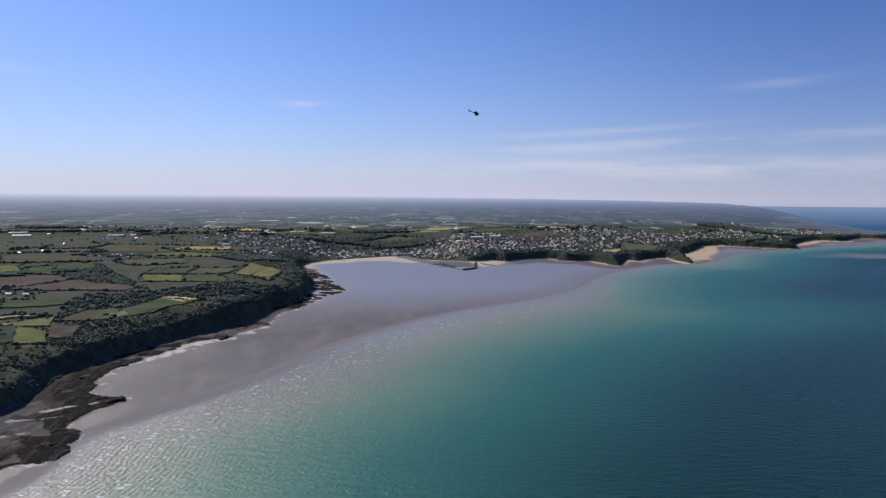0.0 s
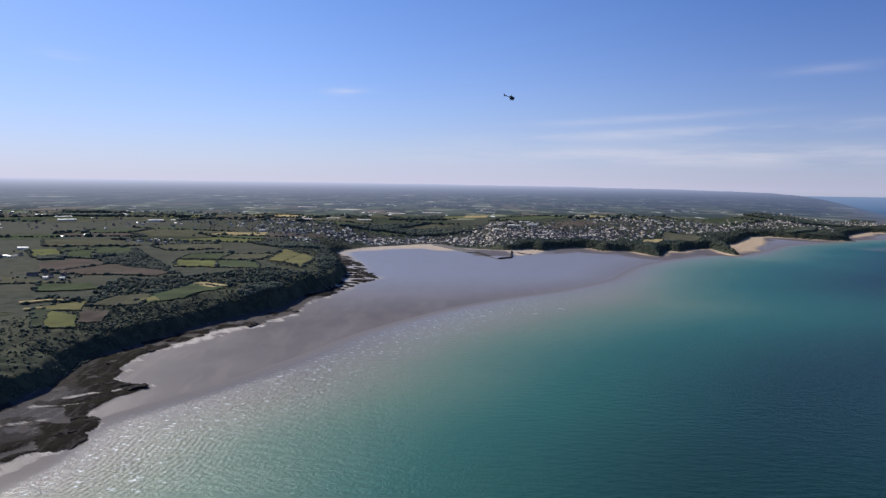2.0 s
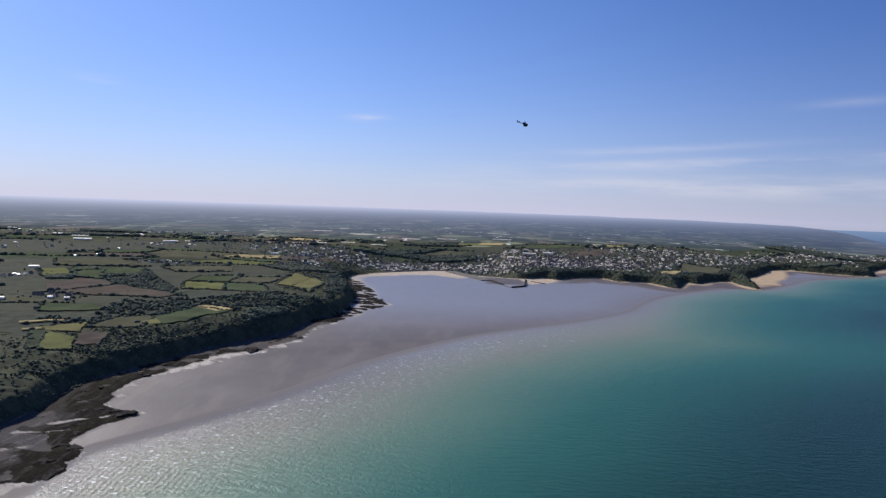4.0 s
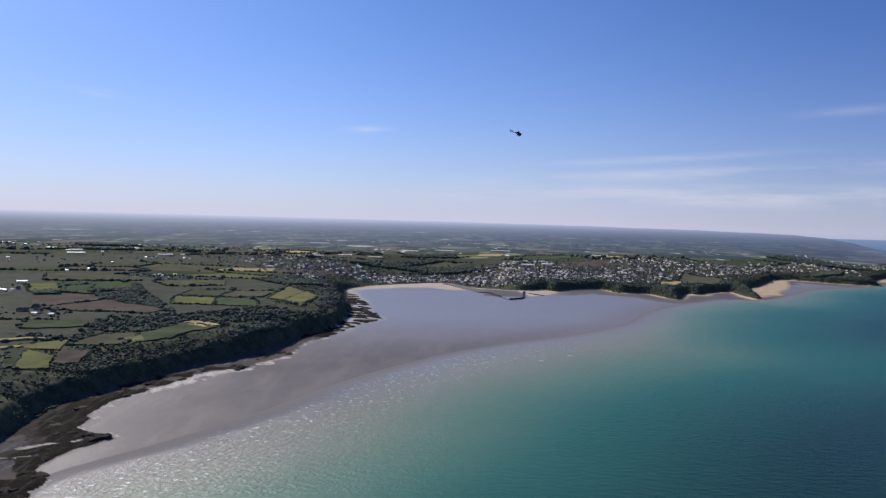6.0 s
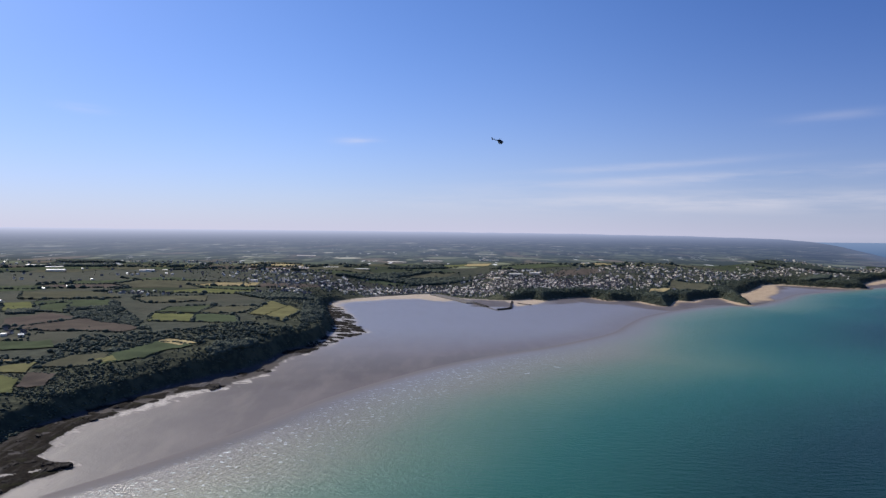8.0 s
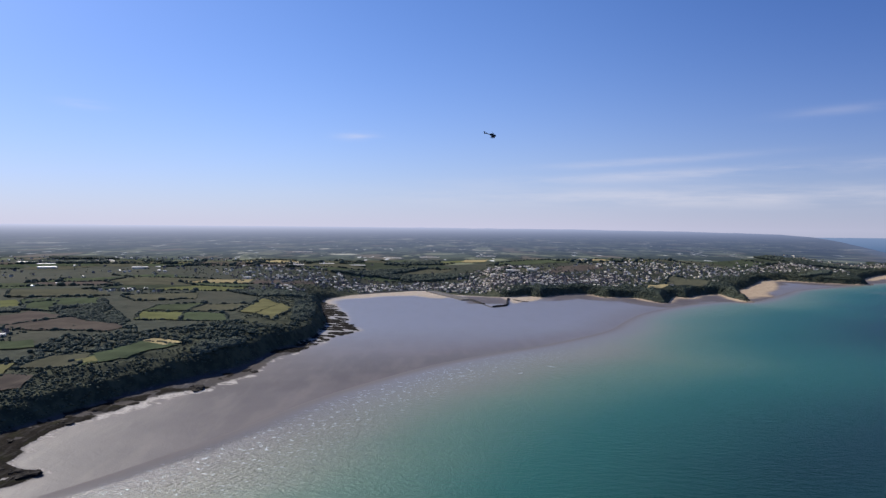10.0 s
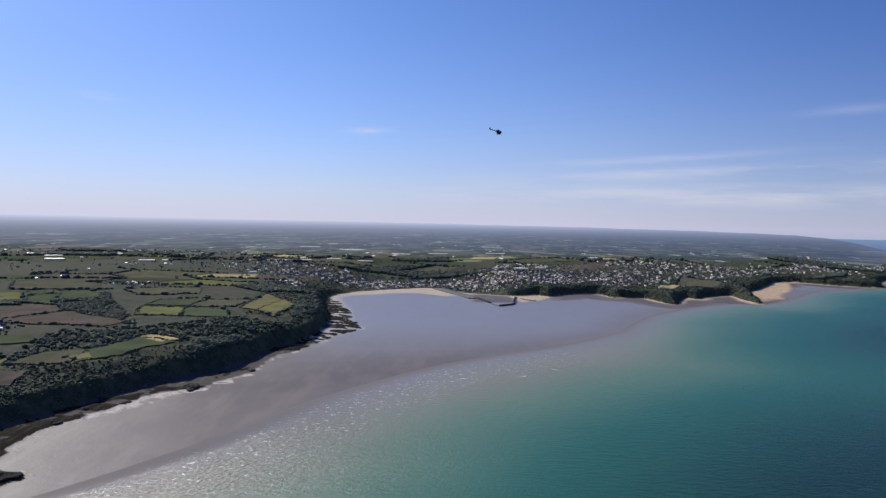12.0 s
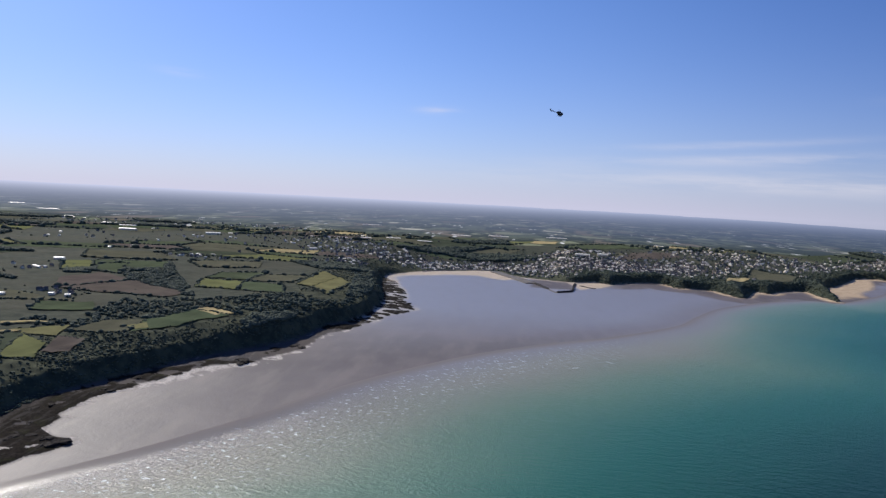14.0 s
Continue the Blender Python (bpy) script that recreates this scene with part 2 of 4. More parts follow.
def grid_faces(rows, cols, closed=True):
    i, j = np.meshgrid(np.arange(rows - 1), np.arange(cols if closed else cols - 1), indexing="ij")
    a, b = i * cols + j, i * cols + (j + 1) % cols
    return np.stack([a, b, b + cols, a + cols], -1).reshape(-1, 4)[:, ::-1]


def mesh_from(name, verts, faces, material=None, smooth_faces=False, material_index=None):
    me = bpy.data.meshes.new(name)
    verts, faces = np.asarray(verts, np.float32), np.asarray(faces, np.int32)
    n = faces.shape[1]
    me.vertices.add(len(verts))
    me.vertices.foreach_set("co", verts.ravel())
    me.loops.add(faces.size)
    me.loops.foreach_set("vertex_index", faces.ravel())
    me.polygons.add(len(faces))
    me.polygons.foreach_set("loop_start", np.arange(len(faces), dtype=np.int32) * n)
    for m in (material if isinstance(material, (list, tuple)) else [material]):
        if m is not None:
            me.materials.append(m)
    if material_index is not None:
        me.polygons.foreach_set("material_index", np.asarray(material_index, np.int32))
    me.polygons.foreach_set("use_smooth", np.full(len(faces), smooth_faces, bool))
    me.update(calc_edges=True)
    me.validate()
    return me


def attribute(me, name, values):
    at = me.attributes.new(name, "FLOAT", "POINT")
    at.data.foreach_set("value", np.asarray(values, np.float32))


# ---- materials ----


def material(name):
    m = bpy.data.materials.new(name)
    m.use_nodes = True
    t = m.node_tree
    t.nodes.clear()
    out = t.nodes.new("ShaderNodeOutputMaterial")
    bsdf = t.nodes.new("ShaderNodeBsdfPrincipled")
    t.links.new(bsdf.outputs[0], out.inputs[0])
    pos = t.nodes.new("ShaderNodeNewGeometry").outputs["Position"]
    return m, t, bsdf, pos


def put(t, bsdf, key, value):
    if isinstance(value, bpy.types.NodeSocket):
        t.links.new(value, bsdf.inputs[key])
    else:
        bsdf.inputs[key].default_value = (*value, 1) if isinstance(value, tuple) else value


def relief(t, bsdf, fac, strength, distance):
    n = node(t, "ShaderNodeBump", [("Height", fac), ("Strength", strength), ("Distance", distance)])
    t.links.new(n.outputs[0], bsdf.inputs["Normal"])


def read(t, name):
    n = node(t, "ShaderNodeAttribute")
    n.attribute_name = name
    return n.outputs["Fac"]


def plain(name, colour, rough=0.8, scale=0.5, vary=0.35, metal=0.0, bump=0.0):
    """A surface with two scales of variation in its colour."""
    m, t, b, pos = material(name)
    fine, broad = noise_tex(t, pos, scale * 6, 3), noise_tex(t, pos, scale, 3)
    v = arith(t, "ADD", arith(t, "MULTIPLY", fine, 0.5), arith(t, "MULTIPLY", broad, 0.5))
    dark = tuple(c * (1 - vary) for c in colour)
    light = tuple(min(1, c * (1 + vary)) for c in colour)
    put(t, b, "Base Color", blend(t, span(t, v, 0.3, 0.7), dark, light))
    put(t, b, "Roughness", rough)
    put(t, b, "Metallic", metal)
    put(t, b, "Specular IOR Level", 0.08 if rough > 0.75 else 0.5)
    if bump:
        relief(t, b, fine, 0.6, bump)
    return m


def land_material():
    m, t, b, pos = material("coastal_ground")
    rock, flat, sand, land, shingle = (read(t, k) for k in ("rock", "flat", "sand", "land", "shingle"))
    fine, mid, broad = noise_tex(t, pos, 0.35, 4), noise_tex(t, pos, 0.045, 4), noise_tex(t, pos, 0.006, 3)
    # rippled wet sand
    ripples = noise_tex(t, stretch(t, pos, (0.03, 0.008, 0.02), 35), 1.0, 5)
    wet = blend(t, span(t, broad, 0.35, 0.65), (0.108, 0.090, 0.085), (0.146, 0.122, 0.113))
    wet = blend(t, arith(t, "MULTIPLY", span(t, ripples, 0.45, 0.7), 0.4), wet, (0.22, 0.185, 0.16))
    # base also lightened where the film lies, painting in part of its sky sheen
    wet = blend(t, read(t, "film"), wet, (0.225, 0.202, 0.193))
    dry = blend(t, span(t, mid, 0.3, 0.7), (0.40, 0.295, 0.195), (0.53, 0.41, 0.285))
    pebbles = blend(t, span(t, fine, 0.3, 0.7), (0.060, 0.056, 0.056), (0.102, 0.095, 0.094))
    seams = noise_tex(t, stretch(t, pos, (0.10, 0.022, 0.05), -14), 1.0, 5, 0.65)
    pebbles = blend(t, span(t, seams, 0.52, 0.62), pebbles, (0.085, 0.073, 0.065))
    streaks = noise_tex(t, stretch(t, pos, (0.07, 0.018, 0.05), -20, (40, 10, 0)), 1.0, 5, 0.6)
    pebbles = blend(t, arith(t, "MULTIPLY", span(t, streaks, 0.55, 0.68), 0.6), pebbles, (0.24, 0.215, 0.195))
    pebbles = blend(t, span(t, broad, 0.46, 0.6), pebbles, (0.100, 0.087, 0.079))
    dry = blend(t, read(t, "pale"), dry, blend(t, span(t, fine, 0.35, 0.6), (0.36, 0.32, 0.28), (0.60, 0.55, 0.49)))
    shore = blend(t, sand, blend(t, shingle, wet, pebbles), dry)
    stone = blend(t, span(t, fine, 0.3, 0.7), (0.007, 0.006, 0.005), (0.022, 0.017, 0.013))
    stone = blend(t, arith(t, "MULTIPLY", span(t, mid, 0.52, 0.66), 0.2), stone, (0.05, 0.055, 0.02))
    stone = blend(t, span(t, seams, 0.50, 0.66), stone, (0.046, 0.041, 0.038))
    shore = blend(t, span(t, arith(t, "ADD", rock, arith(t, "MULTIPLY", fine, 0.3)), 0.25, 0.5), shore, stone)
    # grass and heath tones with raised blue, a slight haze put into the colour
    grass = blend(t, span(t, mid, 0.32, 0.68), (0.050, 0.056, 0.042), (0.080, 0.085, 0.060))
    grass = blend(t, span(t, broad, 0.4, 0.7), grass, (0.082, 0.080, 0.056))
    grass = blend(t, span(t, fine, 0.5, 0.75), grass, (0.046, 0.053, 0.036))
    heath = blend(t, span(t, mid, 0.40, 0.62), (0.048, 0.054, 0.037), (0.086, 0.090, 0.056))
    grass = blend(t, arith(t, "SUBTRACT", 1.0, span(t, land, 130.0, 240.0)), grass, heath)
    edge = arith(t, "ADD", land, arith(t, "MULTIPLY_ADD", fine, 14.0, -7.0))
    put(t, b, "Base Color", blend(t, span(t, edge, -3, 5), shore, grass))
    gloss = arith(t, "MULTIPLY", arith(t, "SUBTRACT", 1.0, sand), arith(t, "SUBTRACT", 1.0, span(t, land, -6, 2)))
    gloss = arith(t, "MULTIPLY", gloss, arith(t, "SUBTRACT", 1.0, span(t, rock, 0.1, 0.4)))
    gloss = arith(t, "MULTIPLY", gloss, arith(t, "SUBTRACT", 1.0, shingle))
    # a film of water still lies on the inner bay
    film = arith(t, "MULTIPLY", gloss, arith(t, "MULTIPLY", read(t, "film"), span(t, ripples, 0.2, 0.6, 0.9, 1.0)))
    put(t, b, "Roughness", arith(t, "MULTIPLY_ADD", film, -0.23, arith(t, "MULTIPLY_ADD", gloss, -0.35, 0.93)))
    put(t, b, "Specular IOR Level", arith(t, "MULTIPLY_ADD", film, 0.66, arith(t, "MULTIPLY_ADD", gloss, 0.13, 0.02)))
    relief(t, b, arith(t, "ADD", fine, arith(t, "MULTIPLY", mid, 2.0)), 0.5, 0.5)
    return m


def distance_material():
    """Far countryside on the rise to the horizon: fields, hedges, woods and roofs that shrink with distance, with haze
    painted over them as emission.
    """
    m, t, b, pos = material("hazy_distance")
    place = node(t, "ShaderNodeSeparateXYZ", [(0, pos)])
    ex, ey = arith(t, "SUBTRACT", place.outputs["X"], HUB[0]), arith(t, "SUBTRACT", place.outputs["Y"], HUB[1])
    bearing = arith(t, "ARCTAN2", ex, ey)
    far, dip = read(t, "far"), read(t, "dip")
    # how far the plain would lie at this angle below the eye
    reach = arith(t, "DIVIDE", 190.0, arith(t, "TANGENT", arith(t, "MULTIPLY", arith(t, "MAXIMUM", dip, 0.2), 0.0174533)))
    plan = node(t, "ShaderNodeCombineXYZ", [(0, arith(t, "MULTIPLY", reach, arith(t, "SINE", bearing))), (1, arith(t, "MULTIPLY", reach, arith(t, "COSINE", bearing)))]).outputs[0]
    bend = node(t, "ShaderNodeTexNoise", [("Vector", plan), ("Scale", 0.0022), ("Detail", 3.0)]).outputs["Color"]
    warped = node(t, "ShaderNodeVectorMath", [(0, stretch(t, plan, (0.0040, 0.0017, 0.0), 6)), (1, bend)]).outputs[0]
    cells = node(t, "ShaderNodeTexVoronoi", [("Vector", warped), ("Scale", 1.0)])
    tone = node(t, "ShaderNodeSeparateColor", [(0, cells.outputs["Color"])])
    c = blend(t, span(t, tone.outputs[0], 0.1, 0.9), (0.110, 0.128, 0.085), (0.240, 0.252, 0.160))
    c = blend(t, span(t, tone.outputs[1], 0.72, 0.76), c, (0.190, 0.160, 0.115))
    c = blend(t, span(t, tone.outputs[2], 0.90, 0.93), c, (0.70, 0.66, 0.50))
    edge = node(t, "ShaderNodeTexVoronoi", [("Vector", warped), ("Scale", 1.0)])
    edge.feature = "DISTANCE_TO_EDGE"
    hedge = arith(t, "SUBTRACT", 1.0, span(t, edge.outputs["Distance"], 0.05, 0.12))
    woods = noise_tex(t, stretch(t, plan, (0.0030, 0.0012, 0.0), 3), 1.0, 6, 0.68)
    c = blend(t, arith(t, "MAXIMUM", arith(t, "MULTIPLY", hedge, 0.8), span(t, woods, 0.47, 0.54)), c, (0.050, 0.062, 0.048))
    roofs = node(t, "ShaderNodeTexVoronoi", [("Vector", stretch(t, plan, (0.026, 0.0045, 0.0))), ("Scale", 1.0)])
    rtone = node(t, "ShaderNodeSeparateColor", [(0, roofs.outputs["Color"])])
    hamlets = span(t, noise_tex(t, stretch(t, plan, (0.0011, 0.0016, 0.0), 0, (7, 3, 0)), 1.0, 4, 0.6), 0.50, 0.64)
    spot = arith(t, "MULTIPLY", span(t, arith(t, "MULTIPLY_ADD", hamlets, 0.22, rtone.outputs[0]), 0.97, 0.985), arith(t, "SUBTRACT", 1.0, span(t, roofs.outputs["Distance"], 0.25, 0.4)))
    c = blend(t, spot, c, (0.80, 0.79, 0.76))
    put(t, b, "Base Color", c)
    put(t, b, "Roughness", 1.0)
    put(t, b, "Specular IOR Level", 0.0)
    # shading normal set straight up, so the rise takes sunlight like a level plain
    t.links.new(node(t, "ShaderNodeCombineXYZ", [(2, 1.0)]).outputs[0], b.inputs["Normal"])
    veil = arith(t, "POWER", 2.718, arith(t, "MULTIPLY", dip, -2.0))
    # the last headland lies beyond the near plain, so its painted haze is thicker
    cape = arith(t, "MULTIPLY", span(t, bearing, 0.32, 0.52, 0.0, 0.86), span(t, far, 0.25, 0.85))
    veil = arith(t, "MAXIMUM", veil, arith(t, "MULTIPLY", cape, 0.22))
    # emission colours of the painted haze, brighter on the sun's side
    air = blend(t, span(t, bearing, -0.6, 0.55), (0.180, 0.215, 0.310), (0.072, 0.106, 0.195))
    crest_haze = blend(t, span(t, bearing, -0.6, 0.55), (0.58, 0.62, 0.82), (0.37, 0.43, 0.63))
    glow = node(t, "ShaderNodeEmission", [(0, blend(t, veil, air, crest_haze))])
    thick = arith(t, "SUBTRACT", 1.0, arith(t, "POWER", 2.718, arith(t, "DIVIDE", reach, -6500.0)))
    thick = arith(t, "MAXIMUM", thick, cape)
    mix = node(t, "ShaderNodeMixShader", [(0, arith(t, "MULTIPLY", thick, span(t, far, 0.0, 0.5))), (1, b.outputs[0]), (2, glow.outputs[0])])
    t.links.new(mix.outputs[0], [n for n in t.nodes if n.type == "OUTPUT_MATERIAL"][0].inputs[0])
    return m


def water_material():
    m, t, b, pos = material("sea_water")
    off = read(t, "off")
    broad = noise_tex(t, stretch(t, pos, (0.0011, 0.0022, 0.0), 40), 1.0, 4)
    d = arith(t, "ADD", read(t, "deep"), arith(t, "MULTIPLY_ADD", broad, 340.0, -170.0))
    c = blend(t, span(t, off, 0.0, 110.0), (0.205, 0.178, 0.155), (0.235, 0.222, 0.158))
    c = blend(t, span(t, d, 80.0, 370.0), c, (0.140, 0.222, 0.138))
    c = blend(t, span(t, d, 180.0, 610.0), c, (0.017, 0.128, 0.092))
    c = blend(t, span(t, d, 420.0, 1080.0), c, (0.002, 0.034, 0.030))
    bar = read(t, "bar")
    c = blend(t, bar, c, (0.22, 0.19, 0.16))
    c = blend(t, read(t, "weed"), c, (0.006, 0.046, 0.046))
    # white flecks painted on the shallows, for sun glints as well as breaking wavelets
    crest = noise_tex(t, stretch(t, pos, (0.10, 0.17, 0.1), 38), 1.0, 3, 0.6)
    zone = arith(t, "MULTIPLY", span(t, off, 10.0, 45.0), arith(t, "SUBTRACT", 1.0, span(t, off, 80.0, 190.0)))
    foam = arith(t, "MULTIPLY", span(t, crest, 0.60, 0.66), arith(t, "MULTIPLY", zone, read(t, "glint_foam")))
    put(t, b, "Base Color", blend(t, foam, c, (0.7, 0.72, 0.7)))
    put(t, b, "Roughness", 0.31)
    put(t, b, "IOR", 1.33)
    put(t, b, "Specular IOR Level", span(t, off, 3.0, 40.0, 0.03, 0.43))
    chop = noise_tex(t, stretch(t, pos, (0.24, 0.37, 0.22), 40), 1.0, 4, 0.68)
    swell = noise_tex(t, stretch(t, pos, (0.06, 0.14, 0.03), 36), 1.0, 3)
    # low waves that run in along the water's edge
    phase = arith(t, "MULTIPLY_ADD", off, 1.1, arith(t, "MULTIPLY", swell, 13.0))
    rollers = arith(t, "MULTIPLY", arith(t, "SINE", phase), arith(t, "MULTIPLY", arith(t, "MULTIPLY", read(t, "surf"), span(t, off, 25.0, 70.0)), arith(t, "SUBTRACT", 0.10, span(t, off, 60.0, 240.0, 0.0, 0.10))))
    open_sea = arith(t, "MULTIPLY", arith(t, "ADD", chop, arith(t, "MULTIPLY", swell, 1.25)), arith(t, "MAXIMUM", span(t, off, 0.0, 260.0, 0.0, 1.0), arith(t, "MULTIPLY", read(t, "surf"), span(t, off, 6.0, 40.0))))
    sea_face = arith(t, "ADD", open_sea, rollers)
    relief(t, b, sea_face, 1.0, 1.45)
    return m


def leaf_material(name, dark, light):
    m, t, b, pos = material(name)
    rnd = t.nodes.new("ShaderNodeNewGeometry").outputs["Random Per Island"]
    own = node(t, "ShaderNodeObjectInfo").outputs["Random"]
    fine = noise_tex(t, pos, 0.9, 3)
    v = arith(t, "ADD", arith(t, "MULTIPLY", rnd, 0.5), arith(t, "MULTIPLY", fine, 0.35))
    v = arith(t, "ADD", v, arith(t, "MULTIPLY", own, 0.2))
    put(t, b, "Base Color", blend(t, v, dark, light))
    put(t, b, "Roughness", 0.9)
    put(t, b, "Specular IOR Level", 0.06)
    relief(t, b, fine, 0.8, 0.6)
    return m


def field_material(name, colour, rows=0.3):
    m, t, b, pos = material(name)
    own = node(t, "ShaderNodeObjectInfo").outputs["Random"]
    tram = noise_tex(t, stretch(t, pos, (0.5, 0.012, 0.1), 25), 1.0, 2)
    patch = noise_tex(t, pos, 0.018, 4)
    v = arith(t, "ADD", arith(t, "MULTIPLY", tram, rows), arith(t, "MULTIPLY", patch, 1 - rows))
    # blue scaled above red and green, a little haze put into the crop colour
    c = blend(t, span(t, v, 0.3, 0.7), tuple(k * f for k, f in zip(colour, (0.58, 0.56, 0.74))), tuple(k * f for k, f in zip(colour, (0.88, 0.85, 1.08))))
    c = blend(t, arith(t, "MULTIPLY", own, 0.22), c, (0.080, 0.080, 0.050))
    put(t, b, "Base Color", c)
    put(t, b, "Roughness", 1.0)
    put(t, b, "Specular IOR Level", 0.0)
    return m


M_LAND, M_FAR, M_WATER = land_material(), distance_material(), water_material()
# leaf tones lightened and blued, with some haze put into the colour
M_LEAF = leaf_material("woodland_leaves", (0.060, 0.073, 0.056), (0.104, 0.120, 0.085))
M_SCRUB = leaf_material("gorse_scrub", (0.066, 0.076, 0.052), (0.124, 0.133, 0.083))
M_BARK = plain("bark", (0.06, 0.045, 0.035), 0.9, 1.0)
M_RENDER = plain("white_render", (0.86, 0.74, 0.56), 0.7, 0.3, 0.08)
M_GRANITE = plain("granite_wall", (0.30, 0.27, 0.24), 0.85, 0.5, 0.25)
M_SLATE = plain("slate_roof", (0.130, 0.120, 0.112), 0.8, 0.6, 0.25)
M_PALE_ROOF = plain("pale_sheet_roof", (0.86, 0.78, 0.65), 0.5, 0.4, 0.06)
M_CHIMNEY = plain("chimney_brick", (0.30, 0.17, 0.12), 0.85, 1.0)
M_DOOR = plain("door_paint", (0.06, 0.07, 0.09), 0.5, 1.0, 0.2)
M_QUAY = plain("quay_stone", (0.17, 0.155, 0.14), 0.8, 0.2, 0.3, bump=0.2)
M_JETTY = plain("weedy_jetty_stone", (0.045, 0.040, 0.036), 0.8, 0.3, 0.35, bump=0.3)
M_STONE = plain("dark_rock", (0.026, 0.021, 0.018), 0.9, 0.25, 0.45, bump=0.5)
M_HULL = plain("dark_helicopter_paint", (0.012, 0.014, 0.018), 0.35, 2.0, 0.2)
M_BOOM = plain("grey_boom_paint", (0.16, 0.17, 0.19), 0.4, 2.0, 0.15)
M_SKID = plain("pale_skid_metal", (0.55, 0.55, 0.55), 0.4, 2.0, 0.1)
M_GLASS = plain("cabin_glass", (0.02, 0.025, 0.03), 0.08, 1.0, 0.1)
M_METAL = plain("rotor_metal", (0.05, 0.05, 0.055), 0.5, 2.0, 0.2)
M_FOAM = plain("sea_foam", (0.75, 0.77, 0.75), 0.7, 0.5, 0.1)
FIELDS = {
    "pasture": field_material("green_pasture", (0.118, 0.148, 0.066)),
    "bright": field_material("bright_young_crop", (0.225, 0.242, 0.080)),
    "yellow": field_material("yellow_green_crop", (0.255, 0.248, 0.092)),
    "straw": field_material("pale_straw_stubble", (0.580, 0.480, 0.190)),
    "brown": field_material("ploughed_brown_soil", (0.168, 0.142, 0.092)),
    "olive": field_material("dry_olive_grass", (0.165, 0.165, 0.085)),
    "dark": field_material("dark_green_maize", (0.090, 0.112, 0.058)),
}

# ---- ground and sea ----
front, behind = np.radians(np.arange(-47, 47, 0.165)), np.radians(np.arange(47, 313, 2.0))
heads = np.concatenate([front, behind])
shares = np.concatenate([[0.008, 0.02, 0.035], np.geomspace(0.05, 0.2, 40)[:-1], np.geomspace(0.085, 1.0, 470)[60:]])
shares = np.unique(np.round(np.append(shares, 0.00002), 6))
gx, gy, shape = sheet("ground", heads, shares)
info = survey(gx, gy)
faces = grid_faces(*shape)
row_far = np.clip((info["s"] - info["begin"] + 0.04) / (1.04 - info["begin"]), 0, 1)
# far faces take the material with the haze painted in
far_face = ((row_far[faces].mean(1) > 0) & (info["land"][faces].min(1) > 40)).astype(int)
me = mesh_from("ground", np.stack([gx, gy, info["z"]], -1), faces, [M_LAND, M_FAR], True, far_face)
for key in ("rock", "flat", "sand", "land", "shingle"):
    attribute(me, key, info[key])
attribute(me, "far", row_far)
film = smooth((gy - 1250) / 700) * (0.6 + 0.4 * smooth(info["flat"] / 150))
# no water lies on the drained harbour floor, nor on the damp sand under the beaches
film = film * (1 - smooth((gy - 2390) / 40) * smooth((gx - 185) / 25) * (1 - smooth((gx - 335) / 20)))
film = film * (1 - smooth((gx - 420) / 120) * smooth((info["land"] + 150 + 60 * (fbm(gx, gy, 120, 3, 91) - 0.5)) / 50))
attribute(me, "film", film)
attribute(me, "pale", np.maximum(1 - smooth((gy - 2200) / 150), 0.45 * (1 - smooth((gx - 300) / 300))))
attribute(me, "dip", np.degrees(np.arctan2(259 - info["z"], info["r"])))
ground = tagged(new("ground", me), "coastal land with cliffs, beaches and tidal sand flats", "ground", kind="structure")

wheads = np.concatenate([np.radians(np.arange(-47, 47, 0.4)), np.radians(np.arange(47, 313, 3.0))])
wshares = np.unique(np.concatenate([[0.00002, 0.004, 0.02], np.geomspace(0.05, 1.0, 200)]))
wx, wy, wshape = sheet("sea", wheads, wshares)
woff = -signed(wx, wy, SHALLOW)
wfaces = grid_faces(*wshape)
wfaces = wfaces[(woff[wfaces].max(1) > -12)]
me = mesh_from("sea", np.stack([wx, wy, np.full(len(wx), 0.02)], -1), wfaces, M_WATER, True)
attribute(me, "off", woff)
attribute(me, "deep", woff * (1 + 0.7 * smooth((1500 - wy) / 900)) * (1 + 0.5 * smooth((wx - 900) / 800) * smooth((wy - 1500) / 500)) + 190 * smooth((wx - 380) / 500) * smooth((wy - 1300) / 400) * smooth(woff / 60))
attribute(me, "surf", 1.0 * smooth((1350 - wy) / 500))
attribute(me, "glint_foam", 1 - 0.9 * smooth((wy - 1250) / 550))
attribute(me, "weed", 0.7 * smooth(1.2 - np.hypot((wx - 1780) / 330, (wy - 2330) / 210) + 2.2 * (fbm(wx, wy, 190, 4, 73) - 0.5)))
attribute(me, "bar", 0.75 * smooth(1.35 - np.hypot((wx - 2330 + 0.5 * (wy - 2900)) / 330, (wy - 2880) / 140) + 1.2 * (fbm(wx, wy, 160, 3, 71) - 0.5)))
tagged(new("sea", me), "turquoise sea over sand, deepening to dark teal", "water", kind="structure")


